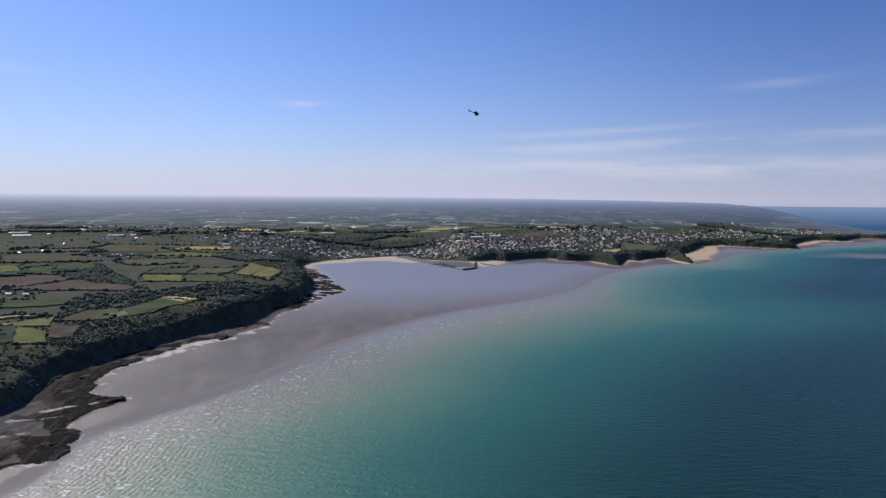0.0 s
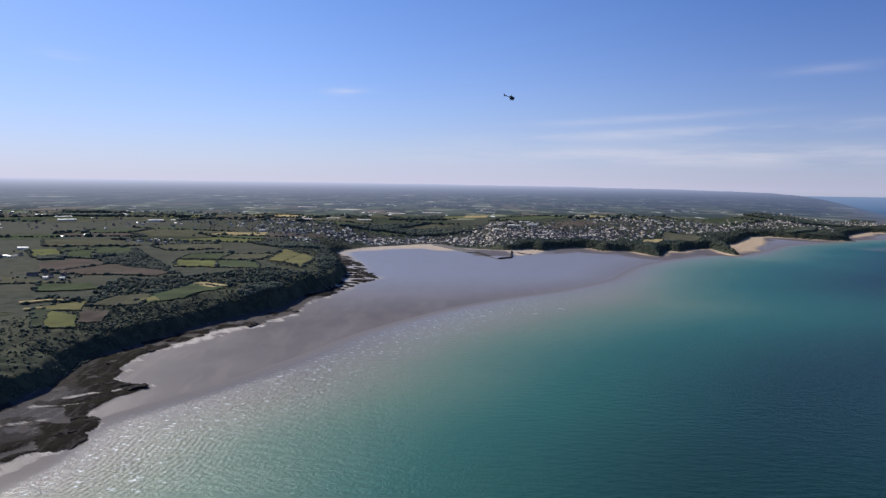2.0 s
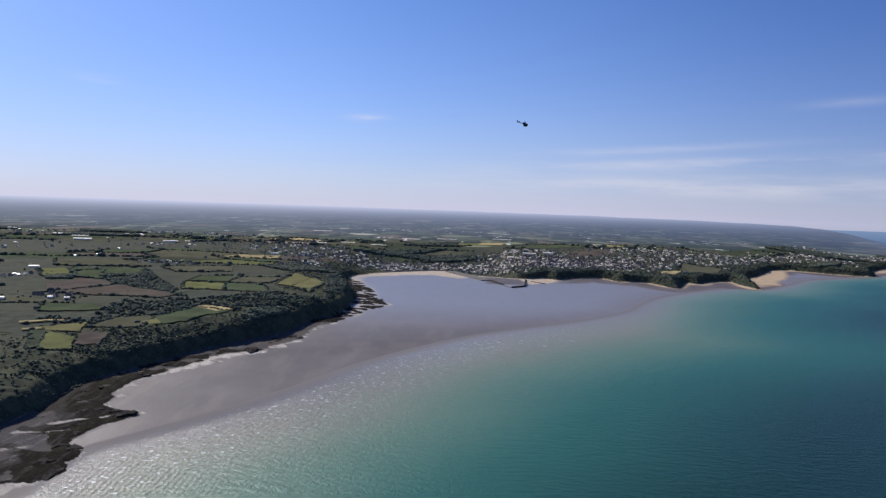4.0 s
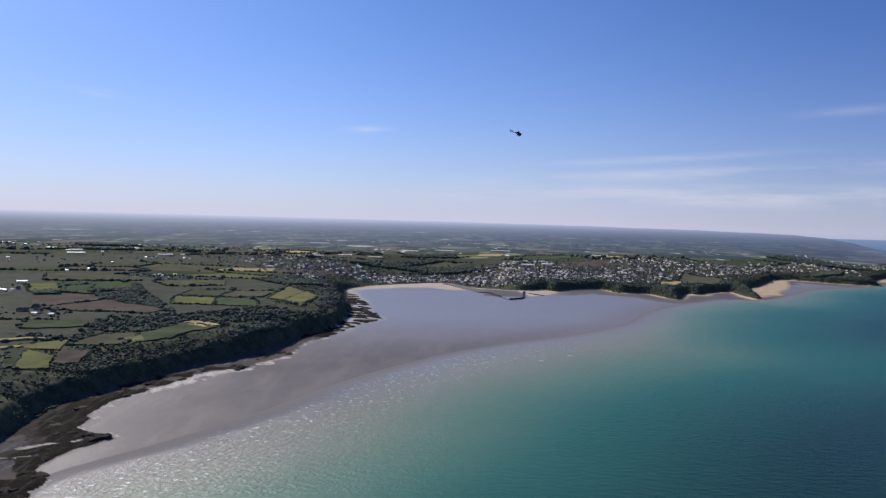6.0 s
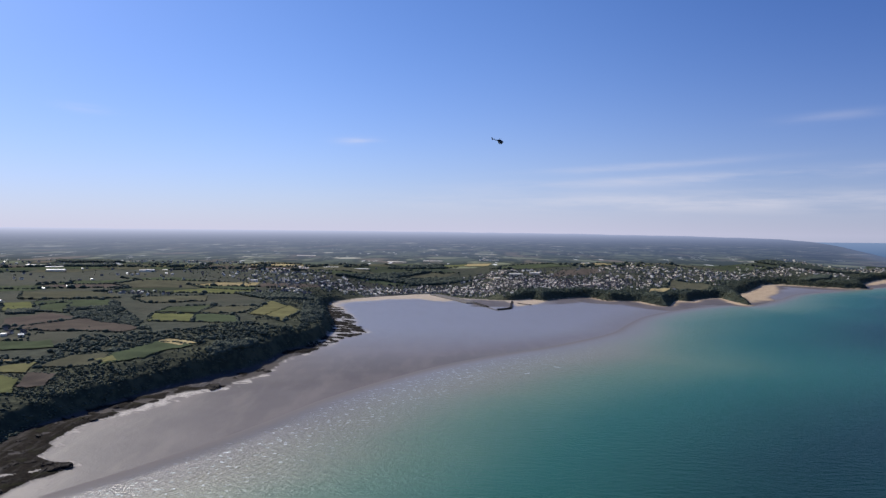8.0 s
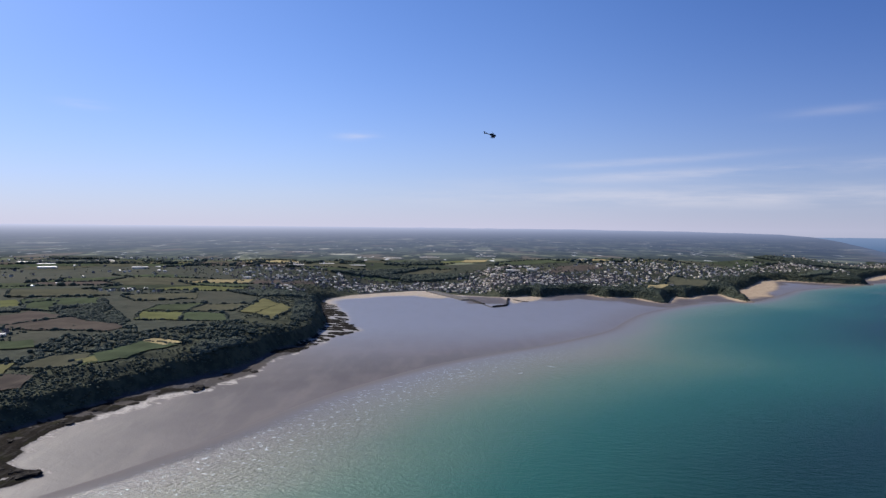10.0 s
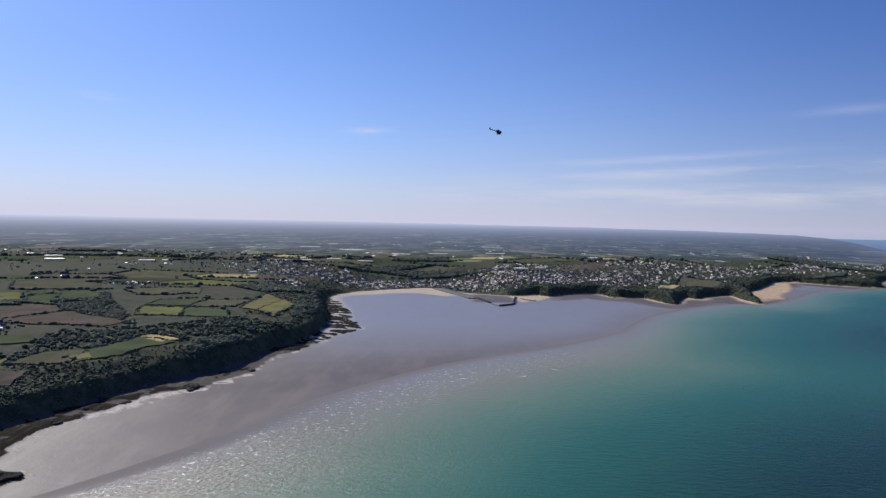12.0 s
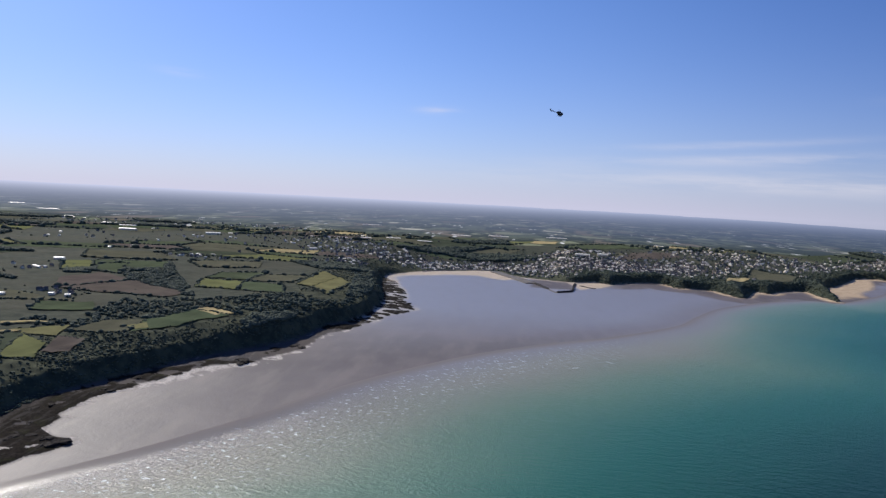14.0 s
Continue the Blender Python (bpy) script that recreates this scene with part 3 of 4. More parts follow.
def sea_rim():
    """Upright glowing backdrop for the far sea up to the horizon, where it lies beyond the last headland."""
    m, t, b, pos = material("glowing_far_sea")
    n = noise_tex(t, stretch(t, pos, (0.0004, 0.0004, 0.012)), 1.0, 3)
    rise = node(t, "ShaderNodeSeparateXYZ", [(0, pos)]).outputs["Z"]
    # haze painted into the emission: the blue pales with height
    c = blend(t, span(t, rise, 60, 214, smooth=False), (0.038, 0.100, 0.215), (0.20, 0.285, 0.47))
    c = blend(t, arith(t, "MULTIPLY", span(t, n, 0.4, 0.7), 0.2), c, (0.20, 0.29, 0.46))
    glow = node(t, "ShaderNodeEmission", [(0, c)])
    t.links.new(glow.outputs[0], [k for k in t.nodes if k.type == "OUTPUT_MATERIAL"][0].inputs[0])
    hh = np.radians(np.arange(24, 300, 2.0))
    rr = rim(hh) * 0.998
    x, y = HUB[0] + rr * np.sin(hh), HUB[1] + rr * np.cos(hh)
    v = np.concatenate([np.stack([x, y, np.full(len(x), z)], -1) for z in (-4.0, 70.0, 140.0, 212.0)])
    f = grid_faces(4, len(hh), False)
    return tagged(new("backdrop", mesh_from("backdrop", v, f, m, True)), "glowing backdrop painted as far blue sea in haze up to the horizon", "sea", kind="structure")


sea_rim()

# ---- helpers for things ----


def part(name, bm, mat, parent, label="", smooth_faces=False):
    """One bmesh as one mesh object under a thing or a part."""
    me = bpy.data.meshes.new(name)
    for f in bm.faces:
        f.smooth = smooth_faces
    bm.to_mesh(me)
    bm.free()
    for m in (mat if isinstance(mat, (list, tuple)) else [mat]):
        me.materials.append(m)
    ob = new(name, me)
    ob.parent = parent
    if label:
        tagged(ob, label)
    return ob


def box(size, at=(0, 0, 0), bm=None, turn=0.0):
    bm = bm or bmesh.new()
    m = Matrix.Translation(at) @ Matrix.Rotation(turn, 4, "Z") @ Matrix.Diagonal((*size, 1))
    bmesh.ops.create_cube(bm, size=1.0, matrix=m)
    return bm


def rod(a, b, r0, r1, sides=6, bm=None):
    """A tapered rod from a to b."""
    bm = bm or bmesh.new()
    a, b = Vector(a), Vector(b)
    m = Matrix.Translation((a + b) / 2) @ (b - a).to_track_quat("Z", "Y").to_matrix().to_4x4()
    bmesh.ops.create_cone(bm, cap_ends=True, segments=sides, radius1=r0, radius2=r1, depth=(b - a).length, matrix=m)
    return bm


def ball(at, size, turn=(0, 0, 0), level=2, bm=None):
    bm = bm or bmesh.new()
    m = Matrix.Translation(at) @ Euler([radians(a) for a in turn]).to_matrix().to_4x4() @ Matrix.Diagonal((*size, 1))
    bmesh.ops.create_icosphere(bm, subdivisions=level, radius=1.0, matrix=m)
    return bm


rng = np.random.default_rng(7)
tmp = bmesh.new()
bmesh.ops.create_icosphere(tmp, subdivisions=1, radius=1.0)
ICO_V = np.array([v.co[:] for v in tmp.verts])
ICO_F = np.array([[v.index for v in f.verts] for f in tmp.faces])
tmp.free()


def clumps(at, radius, squash=0.8, jitter=0.35):
    """Uneven leaf clumps, joined: their points and triangles."""
    at, radius = np.asarray(at, float), np.asarray(radius, float)
    n = len(at)
    shape = ICO_V[None] * (1 + jitter * (rng.random((n, len(ICO_V), 1)) - 0.5) * 2)
    a = rng.random(n) * 6.283
    c, s = np.cos(a)[:, None], np.sin(a)[:, None]
    x, y = shape[..., 0] * c - shape[..., 1] * s, shape[..., 0] * s + shape[..., 1] * c
    wide = (0.75 + 0.5 * rng.random((n, 1)))
    v = np.stack([x * wide * radius[:, None], y / wide * radius[:, None], shape[..., 2] * squash * radius[:, None]], -1) + at[:, None]
    f = ICO_F[None] + (np.arange(n) * len(ICO_V))[:, None, None]
    return v.reshape(-1, 3), f.reshape(-1, 3)


def in_poly(x, y, poly):
    poly = np.asarray(poly, float)
    a, b = poly, np.roll(poly, -1, 0)
    x, y = np.asarray(x)[:, None], np.asarray(y)[:, None]
    dy = np.where(b[:, 1] == a[:, 1], 1e-9, b[:, 1] - a[:, 1])
    cross = ((a[:, 1] > y) != (b[:, 1] > y)) & (x < (b - a)[:, 0] * (y - a[:, 1]) / dy + a[:, 0])
    return cross.sum(1) % 2 == 1


# ---- fields ----
FIELD_WORDS = {
    "pasture": "green pasture field bordered by hedgerows", "bright": "bright green field of young crop between hedges",
    "yellow": "yellow-green crop field above the cliffs", "straw": "pale straw-coloured stubble field between hedges",
    "brown": "bare brown ploughed field on the plateau", "olive": "dry olive-green grass field on the plateau",
    "dark": "dark green crop field between hedges",
}


def drape(corners, lift, step=22.0):
    """A four-cornered patch laid on the ground."""
    a, b, c, d = (np.array(p, float) for p in corners)
    n = int(np.clip(max(np.hypot(*(b - a)), np.hypot(*(c - d))) / step, 2, 24)) + 1
    m = int(np.clip(max(np.hypot(*(d - a)), np.hypot(*(c - b))) / step, 2, 24)) + 1
    u, v = np.meshgrid(np.linspace(0, 1, n), np.linspace(0, 1, m))
    u, v = u.ravel()[:, None], v.ravel()[:, None]
    p = (a * (1 - u) + b * u) * (1 - v) + (d * (1 - u) + c * u) * v
    # the edges wander a little, as hedged fields do
    p = p + (np.stack([fbm(p[:, 0], p[:, 1], 45, 2, 51), fbm(p[:, 0], p[:, 1], 45, 2, 52)], -1) - 0.5) * 9
    f = grid_faces(m, n, False)
    e1, e2 = b - a, d - a
    if e1[0] * e2[1] - e1[1] * e2[0] > 0:
        f = f[:, ::-1]
    return p, f, lift


patches = []


def field(kind, *corners, lift=1.3):
    patches.append((kind, corners, lift, True))


field("bright", (-604, 1138), (-538, 1093), (-507, 1032), (-540, 1005), lift=1.3)
field("yellow", (-640, 1159), (-573, 1199), (-554, 1141), (-601, 1135), lift=1.0)
field("dark", (-625, 1131), (-602, 1134), (-547, 1017), (-552, 998), lift=1.6)
field("brown", (-550, 1136), (-501, 1134), (-484, 1076), (-515, 1056), lift=1.1)
field("olive", (-559, 1168), (-545, 1254), (-487, 1271), (-477, 1183), lift=1.3)
field("pasture", (-487, 1271), (-454, 1388), (-381, 1366), (-469, 1185), lift=1.0)
field("yellow", (-496, 1226), (-476, 1256), (-456, 1227), (-470, 1208), lift=1.6)
field("straw", (-459, 1387), (-442, 1411), (-378, 1384), (-403, 1357), lift=1.1)
field("brown", (-900, 1636), (-873, 1735), (-747, 1664), (-829, 1506), lift=1.3)
field("brown", (-747, 1664), (-558, 1556), (-565, 1478), (-829, 1506), lift=1.0)
field("pasture", (-634, 1798), (-631, 1889), (-544, 1987), (-527, 1809), lift=1.6)
field("olive", (-522, 1810), (-531, 1941), (-416, 1979), (-418, 1820), lift=1.1)
field("bright", (-629, 1778), (-527, 1780), (-483, 1643), (-586, 1655), lift=1.3)
field("pasture", (-525, 1781), (-417, 1755), (-377, 1643), (-482, 1642), lift=1.0)
field("yellow", (-397, 1796), (-419, 2109), (-342, 1994), (-356, 1773), lift=1.6)
field("yellow", (-352, 1771), (-341, 1997), (-288, 1896), (-291, 1695), lift=1.1)
field("pasture", (-971, 1896), (-906, 1920), (-824, 1745), (-912, 1775), lift=1.3)
field("pasture", (-747, 1356), (-654, 1381), (-609, 1312), (-708, 1284), lift=1.0)
field("straw", (939, 2776), (1023, 2799), (1002, 2755), (897, 2684), lift=1.6)
field("olive", (1110, 3054), (1293, 3050), (1197, 2852), (1002, 2798), lift=1.1)
field("straw", (248, 3690), (372, 3669), (343, 3536), (225, 3583), lift=1.3)
field("pasture", (343, 3388), (683, 3639), (777, 3488), (468, 3240), lift=1.0)
field("olive", (-1185, 2160), (-1002, 2200), (-843, 2063), (-1094, 1994), lift=1.6)
field("olive", (-815, 2073), (-637, 2200), (-599, 2067), (-728, 1969), lift=1.1)
field("bright", (-1079, 1891), (-1022, 1939), (-933, 1811), (-971, 1735), lift=1.9)
field("pasture", (-1018, 1940), (-840, 2013), (-784, 1877), (-921, 1802), lift=1.9)
field("straw", (-684, 1189), (-619, 1212), (-615, 1207), (-678, 1181), lift=1.9)
field("straw", (-643, 1140), (-621, 1155), (-610, 1142), (-636, 1130), lift=1.9)
EXPLICIT = [np.array(p[1], float) for p in patches]

# a countryside of small fields behind the cliffs
TURN = radians(14)
CU, CV = 225.0, 125.0
NU, NV = 36, 38
gu, gv = np.meshgrid(np.arange(NU + 1), np.arange(NV + 1), indexing="ij")
ju, jv = (rng.random(gu.shape) - 0.5) * 0.62, (rng.random(gu.shape) - 0.5) * 0.62
lu, lv = (gu + ju + 0.5 * (gv % 2)) * CU - 3300, (gv + jv) * CV - 100
px, py = lu * math.cos(TURN) - lv * math.sin(TURN) + 300, lu * math.sin(TURN) + lv * math.cos(TURN) + 300
TOWNS = ((-170, 2860, 170, 110, 110), (60, 2960, 120, 120, 70), (330, 2940, 130, 130, 140), (540, 2900, 150, 100, 190), (330, 3190, 130, 40, 70),
         (780, 2930, 170, 120, 150), (1080, 3250, 180, 160, 70), (1450, 3450, 230, 140, 60), (1750, 3650, 220, 90, 50), (-470, 2790, 130, 90, 45), (-824, 2189, 60, 25, 8),
         (-1070, 1720, 70, 80, 4), (-765, 1450, 60, 40, 6), (2050, 3760, 230, 80, 60), (-900, 2900, 300, 160, 14), (-1500, 2600, 260, 200, 7), (2480, 4120, 230, 60, 50), (2860, 4175, 200, 40, 40),
         (-420, 2450, 70, 60, 14), (-560, 3060, 200, 60, 30), (-150, 4000, 220, 60, 34), (900, 4080, 300, 60, 34), (300, 4050, 150, 50, 20),
         (-1250, 3600, 300, 100, 22), (-1900, 3300, 300, 120, 14))


def town_share(x, y):
    return sum(np.exp(-((x - cx) / (sx * 1.2)) ** 2 - ((y - cy) / (sy * 1.2)) ** 2) for cx, cy, sx, sy, n in TOWNS)


WOODS = ([(-891, 1882), (-824, 2001), (-729, 1837), (-574, 1613), (-525, 1523), (-619, 1542), (-717, 1602), (-837, 1780)],
         [(-675, 1182), (-654, 1239), (-580, 1221), (-623, 1375), (-618, 1441), (-522, 1487), (-489, 1494), (-413, 1596), (-363, 1650), (-253, 1631), (-239, 1951), (-155, 1465), (-189, 1367), (-291, 1423), (-360, 1426), (-372, 1377), (-447, 1386), (-497, 1259), (-535, 1183), (-597, 1146), (-649, 1143)],
         [(-354, 1355), (-301, 1463), (-197, 1405), (-158, 1442), (-172, 1276), (-229, 1222), (-310, 1266)],
         [(-1003, 1792), (-897, 1850), (-837, 1780), (-939, 1701)],
         [(-316, 2089), (-293, 2482), (-212, 1896), (-252, 1709)])

ccx = (px[:-1, :-1] + px[1:, :-1] + px[1:, 1:] + px[:-1, 1:]) / 4
ccy = (py[:-1, :-1] + py[1:, :-1] + py[1:, 1:] + py[:-1, 1:]) / 4
cell_info = survey(ccx, ccy)
cell_land, cell_s, cell_town = (cell_info["land"].reshape(ccx.shape), cell_info["s"].reshape(ccx.shape), town_share(ccx, ccy))
cell_begin = cell_info["begin"].reshape(ccx.shape)
cell_head = np.arctan2(ccx - HUB[0], ccy - HUB[1])
kinds = ["pasture", "bright", "yellow", "straw", "brown", "olive", "dark"]
odds = [0.27, 0.06, 0.05, 0.05, 0.12, 0.33, 0.12]
wood_cells, hedge_lines = [], []
woodiness = fbm(ccx.ravel(), ccy.ravel() * 1.6, 420, 3, 61).reshape(ccx.shape)
for i in range(NU):
    for j in range(NV):
        cx, cy = ccx[i, j], ccy[i, j]
        if cell_land[i, j] < 130 or cell_s[i, j] > cell_begin[i, j] or abs(cell_head[i, j]) > radians(46):
            continue
        quad = [(px[i, j], py[i, j]), (px[i + 1, j], py[i + 1, j]), (px[i + 1, j + 1], py[i + 1, j + 1]), (px[i, j + 1], py[i, j + 1])]
        middle = np.array(quad).mean(0)
        hit = any(in_poly(np.array([q[0] for q in quad] + [cx]), np.array([q[1] for q in quad] + [cy]), p).any() or
                  in_poly(p[:, 0], p[:, 1], quad).any() for p in EXPLICIT)
        if hit:
            continue
        forced = any(in_poly([cx], [cy], w)[0] for w in WOODS)
        if cell_town[i, j] > 0.25 and not forced:
            continue
        if forced or (woodiness[i, j] > 0.56 and rng.random() < np.where(cy > 2500, 0.35, 0.7)) or cell_land[i, j] < 170 or rng.random() < 0.06:
            wood_cells.append(quad)
            continue
        inner = [tuple(middle + (np.array(q) - middle) * 0.94) for q in quad]
        patches.append((kinds[rng.choice(7, p=odds)], inner, 0.7, False))
        hedge_lines += [(quad[0], quad[1]), (quad[0], quad[3])]
for p in [np.array(q[1], float) for q in patches if q[3] and q[0] != "straw"]:
    hedge_lines += [(tuple(p[k]), tuple(p[(k + 1) % 4])) for k in range(4)]

draped = [drape(c, lift, 9.0 if own else 22.0) for kind, c, lift, own in patches]
zs = height(np.concatenate([d[0][:, 0] for d in draped]), np.concatenate([d[0][:, 1] for d in draped]))
at = 0
near_order = sorted(range(len(patches)), key=lambda k: (not patches[k][3], np.hypot(*(np.mean(patches[k][1], 0) - np.array((-300, 900))))))
own_field = set(near_order[:290])
rest_fields = {k: [[], [], 0] for k in kinds}
for k, ((kind, corners, lift, own), (p, f, up_by)) in enumerate(zip(patches, draped)):
    z = zs[at:at + len(p)] + lift + (0.9 if own else 0.0)
    at += len(p)
    v = np.column_stack([p, z])
    if k in own_field:
        tagged(new("field", mesh_from("field", v, f, FIELDS[kind], True)), FIELD_WORDS[kind], "field", "fields of the plateau")
    else:
        bag = rest_fields[kind]
        bag[0].append(v)
        bag[1].append(f + bag[2])
        bag[2] += len(v)
for kind, (vs, fs, n) in rest_fields.items():
    if vs:
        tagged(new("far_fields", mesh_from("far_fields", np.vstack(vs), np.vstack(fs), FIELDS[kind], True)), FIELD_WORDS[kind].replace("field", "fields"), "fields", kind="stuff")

# ---- woods, hedges and scrub ----


def scatter_cliff(n, first, last, deep):
    """Points along a stretch of the coast line, up to so far inland."""
    line = LAND[first:last]
    k = rng.integers(0, len(line) - 1, n)
    p = line[k] + (line[k + 1] - line[k]) * rng.random((n, 1)) + rng.normal(0, deep * 0.5, (n, 2))
    x, y = p[:, 0], p[:, 1]
    land = signed(x, y, LAND)
    keep = (land > -2) & (land < deep)
    x, y, land = x[keep], y[keep], land[keep]
    bare = fbm(x, y, 55, 3, 81)
    beach_town = (y > 2500) & (x > -220) & (x < 330)
    ok = (rng.random(len(x)) < np.where(y > 2000, 0.85, np.where(land < 9, 0.6, np.where(bare > 0.50, 0.50, 0.10)))) & ~beach_town
    ok &= ~np.any([in_poly(x, y, p) for p in EXPLICIT], axis=0)
    return x[ok], y[ok], land[ok]


def stuff(name, pts, radius, mat, label, category, squash=0.8, sink=0.35):
    x, y = pts
    z = height(x, y) + radius * sink
    v, f = clumps(np.column_stack([x, y, z]), radius, squash)
    return tagged(new(name, mesh_from(name, v, f, mat, True)), label, category, kind="stuff")


near_cliff, east_cliff = scatter_cliff(30000, 22, 98, 190), scatter_cliff(60000, 138, 330, 170)
sx, sy, sl = (np.concatenate(q) for q in zip(near_cliff, east_cliff))
tall = rng.random(len(sx)) < 0.5
stuff("cliff_scrub", (sx[tall], sy[tall]), rng.uniform(0.8, 2.1, tall.sum()) * np.where(sy[tall] > 1900, 1.5, 1.0), M_SCRUB, "dark green gorse and scrub on the sea cliffs", "scrub", 0.48)
stuff("cliff_thicket", (sx[~tall], sy[~tall]), rng.uniform(1.0, 3.0, (~tall).sum()) * np.where(sy[~tall] > 1900, 1.5, 1.0), M_LEAF, "dense dark thicket on the sea cliffs", "thicket", 0.55)

wx_, wy_, wr_ = [], [], []
for quad in wood_cells:
    a, b, c, d = (np.array(q) for q in quad)
    far = np.hypot(*(a - np.array(HUB)))
    gap = np.clip(far / 330, 5.4, 9)
    n = int(np.hypot(*(b - a)) * np.hypot(*(d - a)) / (gap * gap) * 1.15)
    u, v = rng.uniform(-0.06, 1.06, n)[:, None], rng.uniform(-0.06, 1.06, n)[:, None]
    p = (a * (1 - u) + b * u) * (1 - v) + (d * (1 - u) + c * u) * v
    wx_.append(p[:, 0]), wy_.append(p[:, 1]), wr_.append(rng.uniform(0.7, 1.1, n) * gap)
for poly in WOODS:
    p = np.array(poly, float)
    n = 5200
    x, y = rng.uniform(*np.percentile(p[:, 0], (0, 100)), n), rng.uniform(*np.percentile(p[:, 1], (0, 100)), n)
    ok = in_poly(x, y, p) & (fbm(x, y, 50, 2, 84) > 0.30)
    wx_.append(x[ok]), wy_.append(y[ok]), wr_.append(rng.uniform(2.4, 5.4, ok.sum()))
x, y, r_ = np.concatenate(wx_), np.concatenate(wy_), np.concatenate(wr_)
ok = ~np.any([in_poly(x, y, p) for p in EXPLICIT], axis=0) & (signed(x, y, LAND) > 26)
stuff("woodland", (x[ok], y[ok]), r_[ok], M_LEAF, "dark broadleaf woodland between the fields", "woodland", 0.7, 0.5)

hx, hy, hr = [], [], []
for a, b in hedge_lines:
    a, b = np.array(a), np.array(b)
    if rng.random() < 0.42:
        continue
    far = np.hypot(*(a - np.array(HUB)))
    gap = np.clip(far / 290, 4.4, 11.0)
    n = max(2, int(np.hypot(*(b - a)) / gap))
    u = (np.arange(n) + rng.random(n))[:, None] / n
    p = a + (b - a) * u + rng.normal(0, 1.6, (n, 2))
    keep = rng.random(n) < 0.85
    hx.append(p[keep, 0]), hy.append(p[keep, 1]), hr.append((rng.uniform(0.4, 0.75, n) * gap * (1 + 0.8 * (rng.random(n) < 0.12)))[keep])
stuff("hedgerows", (np.concatenate(hx), np.concatenate(hy)), np.concatenate(hr), M_LEAF, "dark hedgerows between the fields", "hedges", 0.7, 0.4)

# gardens and street trees between the houses
tx, ty, tr = [], [], []
for cx, cy, sx_, sy_, n in TOWNS:
    k = int(n * 4.6)
    tx.append(rng.normal(cx, sx_ * 1.1, k)), ty.append(rng.normal(cy, sy_ * 1.15, k)), tr.append(rng.uniform(1.8, 3.8, k))
x, y, r_ = np.concatenate(tx), np.concatenate(ty), np.concatenate(tr)
gi = survey(x, y)
ok = (gi["land"] > 25) & (gi["s"] < gi["begin"] + 0.01)
stuff("garden_trees", (x[ok], y[ok]), r_[ok], M_LEAF, "dark garden trees among the houses", "trees", 0.9, 0.5)


def tree(scale, seed, leaves):
    """A broadleaf tree: tapered trunk, limbs and a crown of many clumps."""
    local = random.Random(seed)
    root = new("tree")
    part("trunk", rod((0, 0, -0.5), (0.15, 0.1, 3.6 * scale), 0.34 * scale, 0.16 * scale, 7), M_BARK, root)
    for k in range(4):
        a = k * 1.57 + local.random()
        part("limb", rod((0.1, 0.05, (2.1 + 0.4 * k) * scale), (math.cos(a) * 1.7 * scale, math.sin(a) * 1.7 * scale, (3.9 + 0.45 * k) * scale),
                         0.12 * scale, 0.04 * scale, 5), M_BARK, root)
    pts, rad = [], []
    for k in range(34):
        a, h = local.random() * 6.283, local.random()
        reach = (0.35 + 0.65 * local.random()) * 2.5 * math.sin(0.35 + 2.5 * h) * scale
        pts.append((math.cos(a) * reach, math.sin(a) * reach, (2.6 + 4.2 * h) * scale))
        rad.append(local.uniform(0.5, 1.05) * scale)
    v, f = clumps(pts, rad, 0.8, 0.45)
    crown = new("crown", mesh_from("crown", v, f, leaves))
    crown.parent = root
    return root


sorts = []
for k, (words, leaves, size) in enumerate((("dark green wind-bent tree on the cliff top", M_LEAF, 1.0), ("broad dark tree beside a field hedge", M_LEAF, 1.25),
                                           ("low olive-green shrubby tree on the cliff", M_SCRUB, 0.75))):
    sorts.append(tagged(tree(size, k + 3, leaves), words, "tree", "trees along the cliffs"))
n = 4200
x, y = rng.uniform(-760, -200, n), rng.uniform(760, 1750, n)
land = signed(x, y, LAND)
ok = (land > 22) & (land < 190) & (fbm(x, y, 55, 3, 81) > 0.44) & ~np.any([in_poly(x, y, p) for p in EXPLICIT], axis=0)
x, y = x[ok][:285], y[ok][:285]
for k, (a, b, c) in enumerate(zip(x, y, height(x, y))):
    src = sorts[k % 3]
    m = pose(a, b, c - 0.2, rng.uniform(-4, 4), rng.uniform(-4, 4), rng.uniform(0, 360))
    if k < 3:
        src.matrix_basis = m
    else:
        size = rng.uniform(0.5, 1.0)
        copy_thing(src, m @ Matrix.Diagonal((size, size, size * 0.75, 1)))

# ---- houses ----


def gable(length, width, eaves, ridge, over=0.0, bm=None):
    """The two slopes of a roof with thickness."""
    bm = bm or bmesh.new()
    l, w = length / 2 + over, width / 2 + over
    drop = over * (ridge - eaves) / (width / 2)
    for side in (-1, 1):
        lower = [(-l, side * w, eaves - drop), (l, side * w, eaves - drop), (l, 0, ridge), (-l, 0, ridge)]
        vs = [bm.verts.new(p) for p in lower] + [bm.verts.new((p[0], p[1], p[2] + 0.3)) for p in lower]
        for q in ((0, 1, 2, 3), (7, 6, 5, 4), (0, 4, 5, 1), (1, 5, 6, 2), (2, 6, 7, 3), (3, 7, 4, 0)):
            bm.faces.new([vs[i] for i in q])
    bmesh.ops.recalc_face_normals(bm, faces=bm.faces)
    return bm


